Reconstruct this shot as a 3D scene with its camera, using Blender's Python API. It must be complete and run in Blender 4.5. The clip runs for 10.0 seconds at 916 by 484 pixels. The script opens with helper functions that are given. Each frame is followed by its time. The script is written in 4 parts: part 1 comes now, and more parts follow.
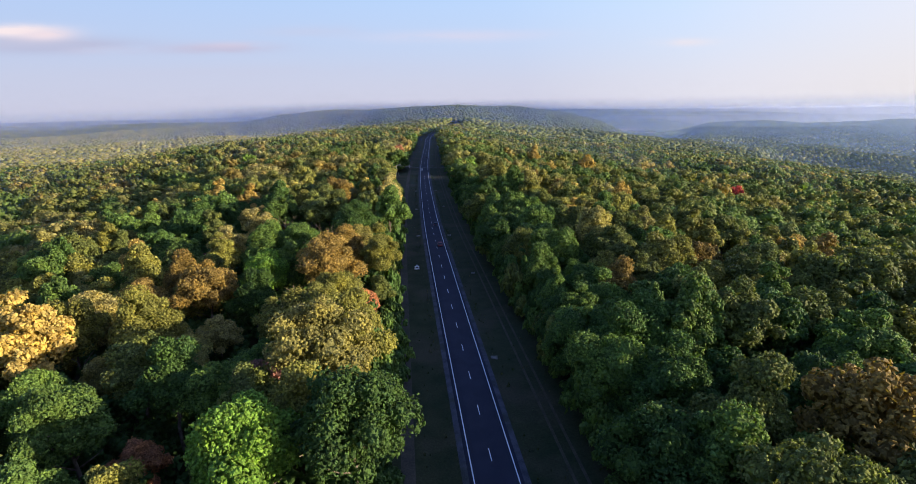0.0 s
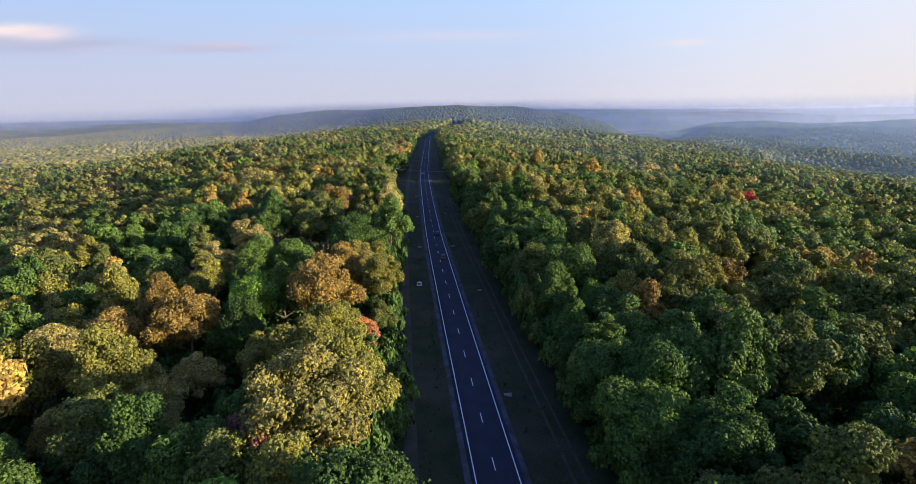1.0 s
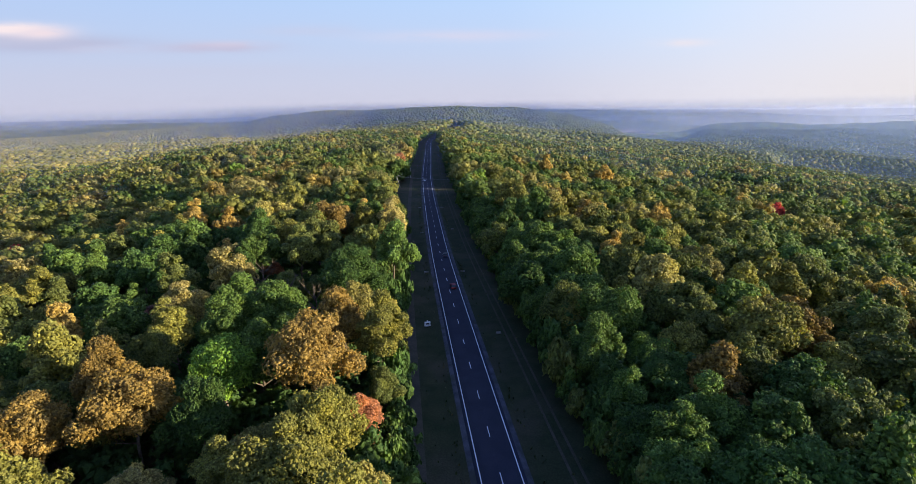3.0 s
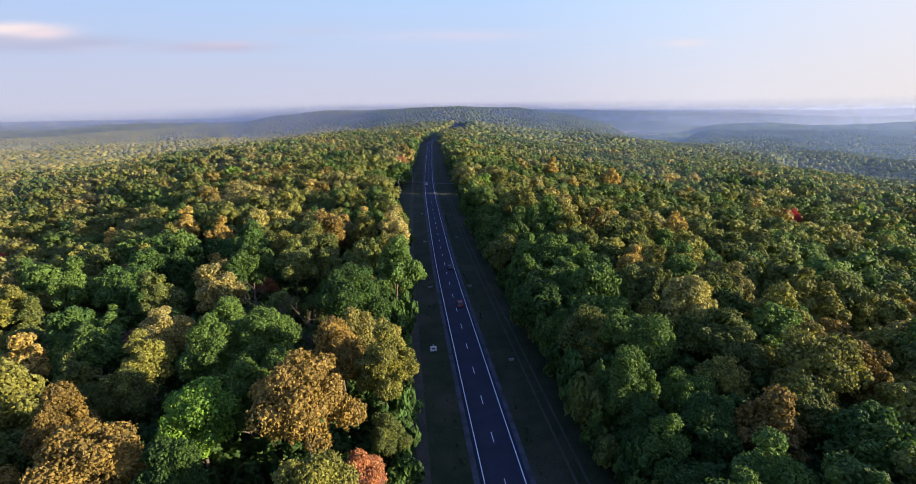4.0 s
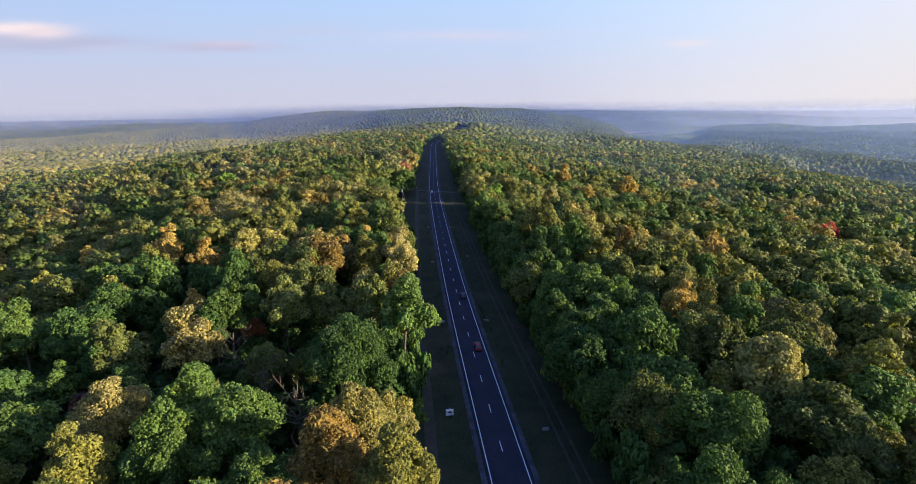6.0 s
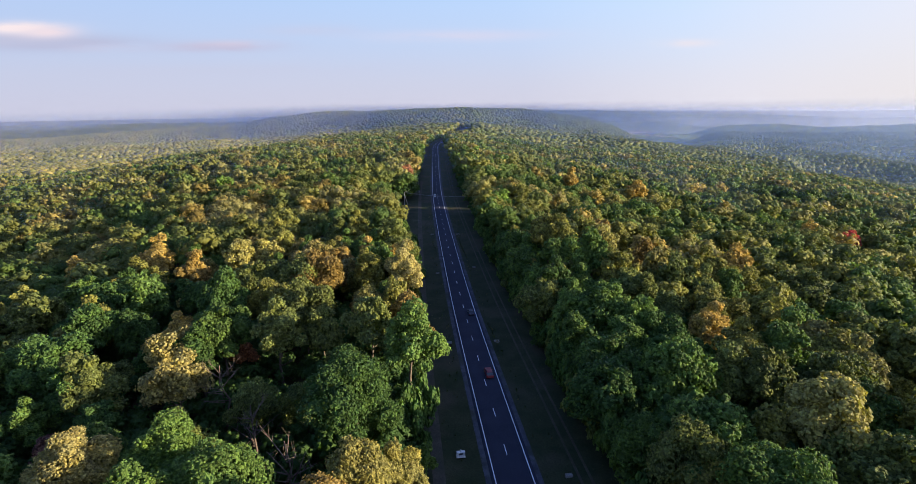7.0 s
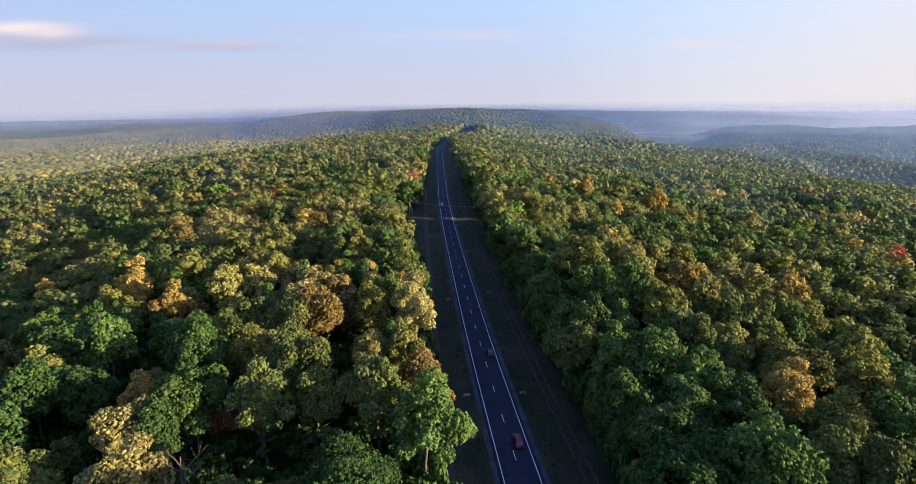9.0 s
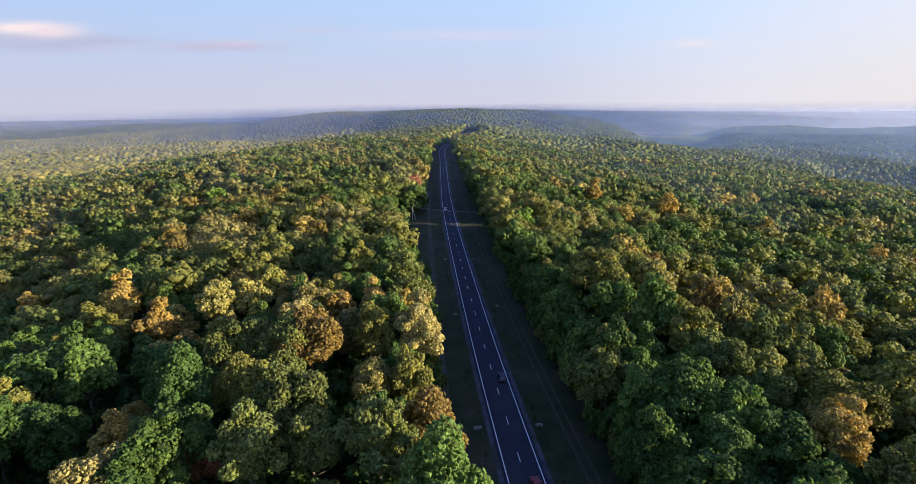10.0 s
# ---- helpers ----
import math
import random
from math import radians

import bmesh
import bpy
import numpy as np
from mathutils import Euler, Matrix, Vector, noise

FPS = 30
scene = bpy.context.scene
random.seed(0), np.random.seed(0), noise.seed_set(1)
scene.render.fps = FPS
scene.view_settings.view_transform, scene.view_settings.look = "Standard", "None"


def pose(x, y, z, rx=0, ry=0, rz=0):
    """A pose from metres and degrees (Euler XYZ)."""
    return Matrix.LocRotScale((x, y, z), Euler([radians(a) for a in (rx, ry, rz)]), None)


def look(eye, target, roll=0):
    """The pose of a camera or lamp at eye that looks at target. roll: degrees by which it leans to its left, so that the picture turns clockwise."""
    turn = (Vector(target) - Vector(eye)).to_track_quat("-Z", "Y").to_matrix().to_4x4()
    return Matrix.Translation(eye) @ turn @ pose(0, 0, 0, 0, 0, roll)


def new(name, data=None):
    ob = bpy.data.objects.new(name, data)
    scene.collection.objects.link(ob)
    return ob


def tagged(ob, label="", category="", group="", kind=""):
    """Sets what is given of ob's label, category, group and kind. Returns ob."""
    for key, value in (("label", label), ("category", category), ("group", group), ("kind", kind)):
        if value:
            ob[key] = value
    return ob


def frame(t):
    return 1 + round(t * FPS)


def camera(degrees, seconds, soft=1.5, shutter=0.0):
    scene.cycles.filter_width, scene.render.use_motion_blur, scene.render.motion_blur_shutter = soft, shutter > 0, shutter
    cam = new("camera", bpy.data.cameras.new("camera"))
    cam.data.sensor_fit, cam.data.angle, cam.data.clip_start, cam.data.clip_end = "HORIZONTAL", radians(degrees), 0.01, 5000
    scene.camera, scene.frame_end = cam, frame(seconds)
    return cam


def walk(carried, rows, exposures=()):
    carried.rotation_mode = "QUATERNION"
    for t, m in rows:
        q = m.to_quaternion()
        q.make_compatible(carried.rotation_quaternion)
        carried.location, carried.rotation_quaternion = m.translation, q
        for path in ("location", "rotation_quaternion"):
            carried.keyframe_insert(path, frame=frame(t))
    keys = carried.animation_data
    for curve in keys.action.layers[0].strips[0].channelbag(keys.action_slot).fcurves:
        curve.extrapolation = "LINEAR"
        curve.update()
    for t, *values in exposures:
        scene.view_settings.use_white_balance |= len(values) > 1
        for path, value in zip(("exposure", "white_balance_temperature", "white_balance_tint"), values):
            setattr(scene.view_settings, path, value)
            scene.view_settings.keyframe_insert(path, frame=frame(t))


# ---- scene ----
# ---- camera and its way: a drone that climbs slowly over a forest road ----
cam = camera(85.0, 10.0, soft=0.5)
ROWS = [
    # seconds, x, y, z, yaw, pitch, roll
    (0, 1.365, -1.231, 52.292, 0.489, -15.144, -0.857),
    (1, -0.752, 10.975, 53.762, 0.342, -15.148, -0.798),
    (2, -2.868, 23.029, 55.188, 0.261, -15.153, -0.743),
    (3, -4.982, 34.932, 56.57, 0.236, -15.157, -0.692),
    (4, -7.094, 46.683, 57.907, 0.259, -15.161, -0.645),
    (5, -9.205, 58.283, 59.2, 0.321, -15.165, -0.603),
    (6, -11.313, 69.731, 60.449, 0.413, -15.169, -0.566),
    (7, -13.42, 81.028, 61.653, 0.527, -15.174, -0.532),
    (8, -15.525, 92.173, 62.813, 0.653, -15.178, -0.503),
    (9, -17.628, 103.166, 63.929, 0.784, -15.182, -0.479),
    (10, -19.729, 114.008, 65.001, 0.909, -15.186, -0.458),
]
EXPOSURE = 1.1
walk(cam, [(t, pose(x, y, z, 90 + pitch, 0, yaw) @ pose(0, 0, 0, 0, 0, roll)) for t, x, y, z, yaw, pitch, roll in ROWS],
     exposures=[(0.0, EXPOSURE), (10.0, EXPOSURE)])

# ---- sun, sky ----
SUN_AZIMUTH = 102.0      # degrees to the right of +y
SUN_HEIGHT = 12.4
sun_way = Vector((math.sin(radians(SUN_AZIMUTH)) * math.cos(radians(SUN_HEIGHT)),
                  math.cos(radians(SUN_AZIMUTH)) * math.cos(radians(SUN_HEIGHT)),
                  math.sin(radians(SUN_HEIGHT))))
scene.cycles.transparent_max_bounces = 32
lamp = bpy.data.lights.new("sun", "SUN")
lamp.energy, lamp.angle, lamp.color = 5.0, radians(0.6), (1.0, 0.87, 0.66)
sun = new("sun", lamp)
sun.matrix_world = look(sun_way * 500, (0, 0, 0))


def link(tree, a, b):
    tree.links.new(a, b)


def node(tree, kind, **inputs):
    n = tree.nodes.new(kind)
    for key, value in inputs.items():
        n.inputs[key.replace("_", " ")].default_value = value
    return n


def maths(tree, op, a, b=None, clamp=False):
    n = tree.nodes.new("ShaderNodeMath")
    n.operation, n.use_clamp = op, clamp
    for i, v in enumerate((a, b)):
        if v is None:
            continue
        if isinstance(v, (int, float)):
            n.inputs[i].default_value = v
        else:
            link(tree, v, n.inputs[i])
    return n.outputs[0]


def mixed(tree, fac, a, b, mode="MIX"):
    n = tree.nodes.new("ShaderNodeMix")
    n.data_type, n.blend_type = "RGBA", mode
    for sock, v in ((n.inputs[0], fac), (n.inputs[6], a), (n.inputs[7], b)):
        if isinstance(v, (int, float)):
            sock.default_value = v
        elif isinstance(v, tuple):
            sock.default_value = (*v[:3], 1.0)
        else:
            link(tree, v, sock)
    return n.outputs[2]


def ramp(tree, fac, *stops):
    n = tree.nodes.new("ShaderNodeValToRGB")
    el = n.color_ramp.elements
    while len(el) < len(stops):
        el.new(0.5)
    for e, (p, c) in zip(el, stops):
        e.position = p
        e.color = (c, c, c, 1) if isinstance(c, (int, float)) else (*c, 1)
    link(tree, fac, n.inputs[0])
    return n.outputs[0]


def noise_tex(tree, coord, scale, detail=3.0, rough=0.55):
    n = node(tree, "ShaderNodeTexNoise", Scale=scale, Detail=detail, Roughness=rough)
    if coord is not None:
        link(tree, coord, n.inputs["Vector"])
    return n.outputs["Fac"]


SKY_GAIN = 9.7


def build_world():
    w = bpy.data.worlds.new("sky")
    scene.world = w
    w.use_nodes = True
    t = w.node_tree
    t.nodes.clear()
    sky = t.nodes.new("ShaderNodeTexSky")
    sky.sky_type, sky.sun_disc = "NISHITA", False
    sky.sun_elevation, sky.sun_rotation = radians(SUN_HEIGHT), radians(SUN_AZIMUTH)
    sky.air_density, sky.dust_density, sky.ozone_density = 1.0, 1.5, 1.5
    coord = t.nodes.new("ShaderNodeTexCoord").outputs["Generated"]
    split = t.nodes.new("ShaderNodeSeparateXYZ")
    link(t, coord, split.inputs[0])
    up = split.outputs[2]
    toward = t.nodes.new("ShaderNodeVectorMath")
    toward.operation = "DOT_PRODUCT"
    link(t, coord, toward.inputs[0])
    toward.inputs[1].default_value = sun_way
    near_sun = maths(t, "MULTIPLY_ADD", toward.outputs["Value"], 0.5)
    near_sun.node.inputs[2].default_value = 0.5
    # evening haze, lilac at the horizon, pale blue above, whiter towards the sun
    low = ramp(t, near_sun, (0.0, (0.56, 0.57, 0.72)), (0.46, (0.62, 0.61, 0.73)), (0.635, (0.76, 0.73, 0.80)), (0.765, (0.81, 0.76, 0.765)), (1.0, (0.93, 0.85, 0.82)))
    mid = ramp(t, near_sun, (0.0, (0.40, 0.54, 0.80)), (0.46, (0.49, 0.66, 0.93)), (0.60, (0.58, 0.74, 0.97)), (0.745, (0.76, 0.80, 0.92)), (1.0, (0.95, 0.93, 0.93)))
    haze = mixed(t, ramp(t, up, (0.0, 0.0), (0.05, 0.22), (0.12, 0.68), (0.19, 1.0)), low, mid)
    haze = mixed(t, 1.0, haze, (SKY_GAIN, SKY_GAIN, SKY_GAIN), "MULTIPLY")
    thick = ramp(t, up, (0.0, 1.0), (0.18, 0.95), (0.32, 0.5), (0.55, 0.12), (1.0, 0.0))
    both = mixed(t, thick, mixed(t, 1.0, sky.outputs[0], (1.4, 1.85, 3.4), "MULTIPLY"), haze)
    # a few thin flat clouds low in the sky: sideways and upwards slope, half widths, density
    across = maths(t, "DIVIDE", split.outputs[0], maths(t, "MAXIMUM", split.outputs[1], 0.05))
    rise = maths(t, "DIVIDE", up, maths(t, "MAXIMUM", split.outputs[1], 0.05))
    place = node(t, "ShaderNodeMapping")
    place.inputs["Scale"].default_value = (9.0, 9.0, 42.0)
    link(t, coord, place.inputs["Vector"])
    wisps = noise_tex(t, place.outputs[0], 1.0, 5.0, 0.6)
    for a0, e0, wa, we, dense, shade in ((-0.76, 0.121, 0.15, 0.013, 1.3, (0.47, 0.50, 0.68)), (-0.86, 0.130, 0.12, 0.012, 1.2, (0.50, 0.52, 0.69)),
                                         (-0.83, 0.149, 0.075, 0.010, 1.2, (0.90, 0.78, 0.80)), (-0.775, 0.141, 0.05, 0.010, 1.0, (0.82, 0.70, 0.76)),
                                         (-0.67, 0.112, 0.07, 0.007, 0.6, (0.58, 0.57, 0.73)), (-0.456, 0.112, 0.10, 0.009, 1.3, (0.52, 0.52, 0.69)),
                                         (-0.43, 0.118, 0.06, 0.006, 0.35, (0.70, 0.62, 0.74)), (-0.278, 0.139, 0.10, 0.010, 0.5, (0.55, 0.58, 0.76)),
                                         (0.0, 0.127, 0.16, 0.010, 0.45, (0.74, 0.66, 0.77)), (0.42, 0.110, 0.05, 0.007, 0.5, (0.88, 0.76, 0.77)),
                                         (-0.45, 0.07, 0.3, 0.012, 0.3, (0.56, 0.57, 0.72))):
        u = maths(t, "DIVIDE", maths(t, "SUBTRACT", across, a0), wa)
        v = maths(t, "DIVIDE", maths(t, "SUBTRACT", rise, e0), we)
        r2 = maths(t, "ADD", maths(t, "MULTIPLY", u, u), maths(t, "MULTIPLY", v, v))
        blob = maths(t, "POWER", 2.718, maths(t, "MULTIPLY", r2, -1.0))
        cover = maths(t, "MULTIPLY", maths(t, "MULTIPLY", blob, dense), ramp(t, wisps, (0.3, 0.25), (0.52, 1.0)))
        both = mixed(t, cover, both, tuple(c * SKY_GAIN for c in shade))
    back = node(t, "ShaderNodeBackground", Strength=0.0515)
    link(t, both, back.inputs[0])
    out = t.nodes.new("ShaderNodeOutputWorld")
    link(t, back.outputs[0], out.inputs[0])


build_world()


# ---- materials ----
def material(name):
    m = bpy.data.materials.new(name)
    m.use_nodes = True
    t = m.node_tree
    t.nodes.clear()
    out = t.nodes.new("ShaderNodeOutputMaterial")
    return m, t, out


def foliage(name, by_object, low, high):
    """Leaves: the tree's own colour, varied leaf by leaf and bough by bough; some light shines through."""
    m, t, out = material(name)
    if by_object:
        info = t.nodes.new("ShaderNodeObjectInfo")
        base, rnd = info.outputs["Color"], info.outputs["Random"]
    else:
        att = t.nodes.new("ShaderNodeAttribute")
        att.attribute_name = "tint"
        base, rnd = att.outputs["Color"], None
    geo = t.nodes.new("ShaderNodeNewGeometry")
    leaf = geo.outputs["Random Per Island"]
    boughs = noise_tex(t, geo.outputs["Position"], 0.33, 3.0, 0.6)
    turned = mixed(t, 1.0, base, (1.62, 1.42, 0.72), "MULTIPLY")
    col = mixed(t, ramp(t, boughs, (0.42, 0.0), (0.68, 0.5 if by_object else 0.2)), base, turned)
    fine = noise_tex(t, geo.outputs["Position"], 3.4, 2.0, 0.6)
    col = mixed(t, 1.0, col, ramp(t, fine, (0.3, 0.75), (0.7, 1.25)), "MULTIPLY")
    col = mixed(t, 1.0, col, ramp(t, leaf, (0.0, low), (0.5, 0.97), (1.0, high)), "MULTIPLY")
    if rnd:
        col = mixed(t, 1.0, col, ramp(t, rnd, (0.0, 0.8), (1.0, 1.2)), "MULTIPLY")
    p = node(t, "ShaderNodeBsdfPrincipled", Roughness=0.55)
    p.inputs["Specular IOR Level"].default_value = 0.12
    link(t, col, p.inputs["Base Color"])
    coarse = maths(t, "MULTIPLY", noise_tex(t, geo.outputs["Position"], 0.9, 2.0, 0.5), 1.6)
    relief = maths(t, "ADD", noise_tex(t, geo.outputs["Position"], 2.6, 2.0, 0.6), noise_tex(t, geo.outputs["Position"], 8.0, 1.0, 0.5))
    relief = maths(t, "ADD", relief, coarse)
    bn = node(t, "ShaderNodeBump", Strength=0.8, Distance=0.14)
    link(t, relief, bn.inputs["Height"])
    link(t, bn.outputs[0], p.inputs["Normal"])
    thin = t.nodes.new("ShaderNodeBsdfTranslucent")
    link(t, mixed(t, 1.0, col, (1.1, 1.25, 0.5), "MULTIPLY"), thin.inputs[0])
    mix = node(t, "ShaderNodeMixShader", Fac=0.3)
    link(t, p.outputs[0], mix.inputs[1])
    link(t, thin.outputs[0], mix.inputs[2])
    link(t, mix.outputs[0], out.inputs[0])
    return m


def surface(name, a, b, scale, rough=0.9, bump=0.3, fine=8.0, low=0.35, high=0.7, metal=0.0, c=None, gloss=0.15):
    """A rough surface in two tones, with broad patches, fine grain and relief."""
    m, t, out = material(name)
    pos = t.nodes.new("ShaderNodeNewGeometry").outputs["Position"]
    broad, grain = noise_tex(t, pos, scale, 5.0), noise_tex(t, pos, scale * fine, 4.0)
    col = mixed(t, ramp(t, broad, (low, 0.0), (high, 1.0)), a, b)
    if c:
        col = mixed(t, ramp(t, noise_tex(t, pos, scale * 0.31, 3.0), (0.5, 0.0), (0.66, 0.8)), col, c)
    col = mixed(t, 1.0, col, ramp(t, grain, (0.25, 0.7), (0.75, 1.3)), "MULTIPLY")
    p = node(t, "ShaderNodeBsdfPrincipled", Roughness=rough, Metallic=metal)
    p.inputs["Specular IOR Level"].default_value = gloss
    link(t, col, p.inputs["Base Color"])
    if bump:
        bn = node(t, "ShaderNodeBump", Strength=bump, Distance=0.05)
        link(t, grain, bn.inputs["Height"])
        link(t, bn.outputs[0], p.inputs["Normal"])
    link(t, p.outputs[0], out.inputs[0])
    return m


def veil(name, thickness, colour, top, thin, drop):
    """Upright sheets that imitate thin sunlit evening haze: they scatter a little of the light and let the rest
    through; thinner higher up.
    """
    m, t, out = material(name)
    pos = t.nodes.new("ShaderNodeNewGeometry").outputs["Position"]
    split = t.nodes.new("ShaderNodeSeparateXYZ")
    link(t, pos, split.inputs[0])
    # the sheets fade out lower on the left, to fit the camera's view of the skyline
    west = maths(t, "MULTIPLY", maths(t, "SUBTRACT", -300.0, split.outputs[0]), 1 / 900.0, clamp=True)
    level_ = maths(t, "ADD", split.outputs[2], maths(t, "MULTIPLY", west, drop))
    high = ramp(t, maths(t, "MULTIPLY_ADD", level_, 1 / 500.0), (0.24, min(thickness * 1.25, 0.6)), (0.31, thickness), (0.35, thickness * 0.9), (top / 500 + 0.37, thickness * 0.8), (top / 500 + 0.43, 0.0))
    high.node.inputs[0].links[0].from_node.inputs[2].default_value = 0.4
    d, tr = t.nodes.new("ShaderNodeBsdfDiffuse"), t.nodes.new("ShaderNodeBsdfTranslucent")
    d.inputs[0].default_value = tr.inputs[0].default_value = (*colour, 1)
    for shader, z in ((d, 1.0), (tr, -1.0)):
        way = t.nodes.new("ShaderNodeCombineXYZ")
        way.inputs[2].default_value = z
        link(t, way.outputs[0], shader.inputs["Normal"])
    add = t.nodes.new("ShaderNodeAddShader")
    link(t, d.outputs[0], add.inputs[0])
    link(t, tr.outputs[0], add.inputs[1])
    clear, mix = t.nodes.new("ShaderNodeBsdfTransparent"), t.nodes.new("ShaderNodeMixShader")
    # weaker on the left and on the right, to fit the camera's view
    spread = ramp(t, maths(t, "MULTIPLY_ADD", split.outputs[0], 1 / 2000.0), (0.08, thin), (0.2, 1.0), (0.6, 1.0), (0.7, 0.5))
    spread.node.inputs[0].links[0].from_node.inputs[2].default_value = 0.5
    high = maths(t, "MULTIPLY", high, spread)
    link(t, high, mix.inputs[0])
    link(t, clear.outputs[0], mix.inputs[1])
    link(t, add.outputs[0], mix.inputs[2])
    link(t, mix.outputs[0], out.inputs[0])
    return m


def plain(name, colour, rough=0.4, metal=0.0, coat=0.0):
    m, t, out = material(name)
    p = node(t, "ShaderNodeBsdfPrincipled", Roughness=rough, Metallic=metal)
    p.inputs["Base Color"].default_value = (*colour, 1)
    p.inputs["Coat Weight"].default_value = coat
    link(t, p.outputs[0], out.inputs[0])
    return m


LEAVES = foliage("leaves", True, 0.52, 1.55)
WOODS = foliage("woodland_leaves", False, 0.8, 1.2)
BARK = surface("bark", (0.10, 0.075, 0.05), (0.20, 0.16, 0.12), 1.5, bump=0.8)
DEADWOOD = surface("grey_dead_wood", (0.12, 0.085, 0.06), (0.2, 0.15, 0.11), 1.2, bump=0.6)
FLOOR = surface("forest_floor", (0.05, 0.042, 0.02), (0.09, 0.075, 0.03), 0.12, c=(0.05, 0.065, 0.02))
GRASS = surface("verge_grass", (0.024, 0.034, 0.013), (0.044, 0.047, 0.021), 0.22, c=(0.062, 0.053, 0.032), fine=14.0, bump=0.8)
EARTH = surface("trodden_earth", (0.058, 0.051, 0.037), (0.085, 0.073, 0.053), 0.4, c=(0.05, 0.05, 0.03))
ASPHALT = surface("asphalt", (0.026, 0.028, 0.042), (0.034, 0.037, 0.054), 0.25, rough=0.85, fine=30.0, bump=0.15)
GRAVEL = surface("pale_gravel", (0.045, 0.047, 0.058), (0.095, 0.097, 0.112), 0.5, fine=12.0, bump=0.6, c=(0.04, 0.045, 0.03))
PAINT = surface("road_paint", (0.74, 0.74, 0.76), (0.84, 0.84, 0.85), 0.9, rough=0.6, bump=0.1)
CONCRETE = surface("weathered_concrete", (0.2, 0.19, 0.18), (0.32, 0.31, 0.29), 0.8, bump=0.4)
FIELD = surface("ploughed_field", (0.36, 0.24, 0.17), (0.46, 0.33, 0.24), 0.012, fine=3.0, bump=0.0, c=(0.36, 0.33, 0.2))


# ---- helpers for meshes ----
def mesh_from(name, verts, faces, mat, tint=None, smooth=False):
    """A mesh from number arrays; faces all of one length, or a list of such arrays."""
    me = bpy.data.meshes.new(name)
    groups = faces if isinstance(faces, list) else [faces]
    loops = np.concatenate([g.ravel() for g in groups]).astype(np.int32)
    sizes = np.concatenate([np.full(len(g), g.shape[1]) for g in groups])
    starts = np.concatenate([[0], np.cumsum(sizes)[:-1]]).astype(np.int32)
    me.vertices.add(len(verts))
    me.vertices.foreach_set("co", np.asarray(verts, np.float32).ravel())
    me.loops.add(len(loops))
    me.loops.foreach_set("vertex_index", loops)
    me.polygons.add(len(sizes))
    me.polygons.foreach_set("loop_start", starts)
    flags = smooth if isinstance(smooth, list) else [smooth] * len(groups)
    me.polygons.foreach_set("use_smooth", np.concatenate([np.full(len(g), f) for g, f in zip(groups, flags)]))
    if tint is not None:
        layer = me.attributes.new("tint", "FLOAT_COLOR", "POINT")
        rgba = np.ones((len(verts), 4), np.float32)
        rgba[:, :3] = tint
        layer.data.foreach_set("color", rgba.ravel())
    me.materials.append(mat)
    me.update(calc_edges=True)
    me.validate()
    return me


def part(name, data, parent, label="", material_=None):
    """One mesh object under a thing or a part."""
    if isinstance(data, bmesh.types.BMesh):
        me = bpy.data.meshes.new(name)
        data.to_mesh(me)
        data.free()
        me.materials.append(material_)
        data = me
    ob = new(name, data)
    ob.parent = parent
    return tagged(ob, label) if label else ob


def smoothstep(a, b, x):
    t = np.clip((x - a) / (b - a), 0, 1)
    return t * t * (3 - 2 * t)


# ---- the lie of the land ----
ROAD_Y = [-400, 0, 60, 100, 140, 170, 207, 242, 288, 324, 376, 459, 613, 723, 878, 960, 1040, 1100, 1150, 1200, 1300, 1420, 1800]
ROAD_X = [57.6, 12.7, 5.9, 1.25, -3.45, -6.8, -10.9, -14.4, -18.5, -21.9, -26.4, -32.9, -41.3, -46.9, -55.5, -56, -42, -22, -9, -7, -7, -7, -7]
_fine = np.arange(-400, 1801, 4.0)
_line = np.interp(_fine, ROAD_Y, ROAD_X)
for _ in range(6):
    _line = np.convolve(np.pad(_line, 5, mode="reflect", reflect_type="odd"), np.ones(11) / 11, "valid")


def road_x(y):
    return np.interp(y, _fine, _line)


def knoll(y):
    """A second rise of the ridge, over which the road goes out of sight."""
    return 15 * np.exp(-((y - 1230) / 150) ** 2)


def far_rise(y):
    return 34 * smoothstep(1480, 1980, y) - 75 * smoothstep(2150, 3600, y)


def road_z(y):
    return -1.4 * smoothstep(150, 260, y) + 1.4 * smoothstep(450, 900, y) + knoll(y) + far_rise(y)


def beside(x, y):
    """Metres to the right of the road's middle line."""
    return (x - road_x(y)) * 0.994


def ripple(x, y):
    """Broad folds of the land, out of a few waves."""
    return (np.sin(x * 0.021 + y * 0.011 + 1.0) + np.sin(-x * 0.013 + y * 0.024 + 2.3) + 0.7 * np.sin(x * 0.041 - y * 0.033)
            + 0.8 * np.sin(x * 0.0071 + y * 0.0052 + 0.4))


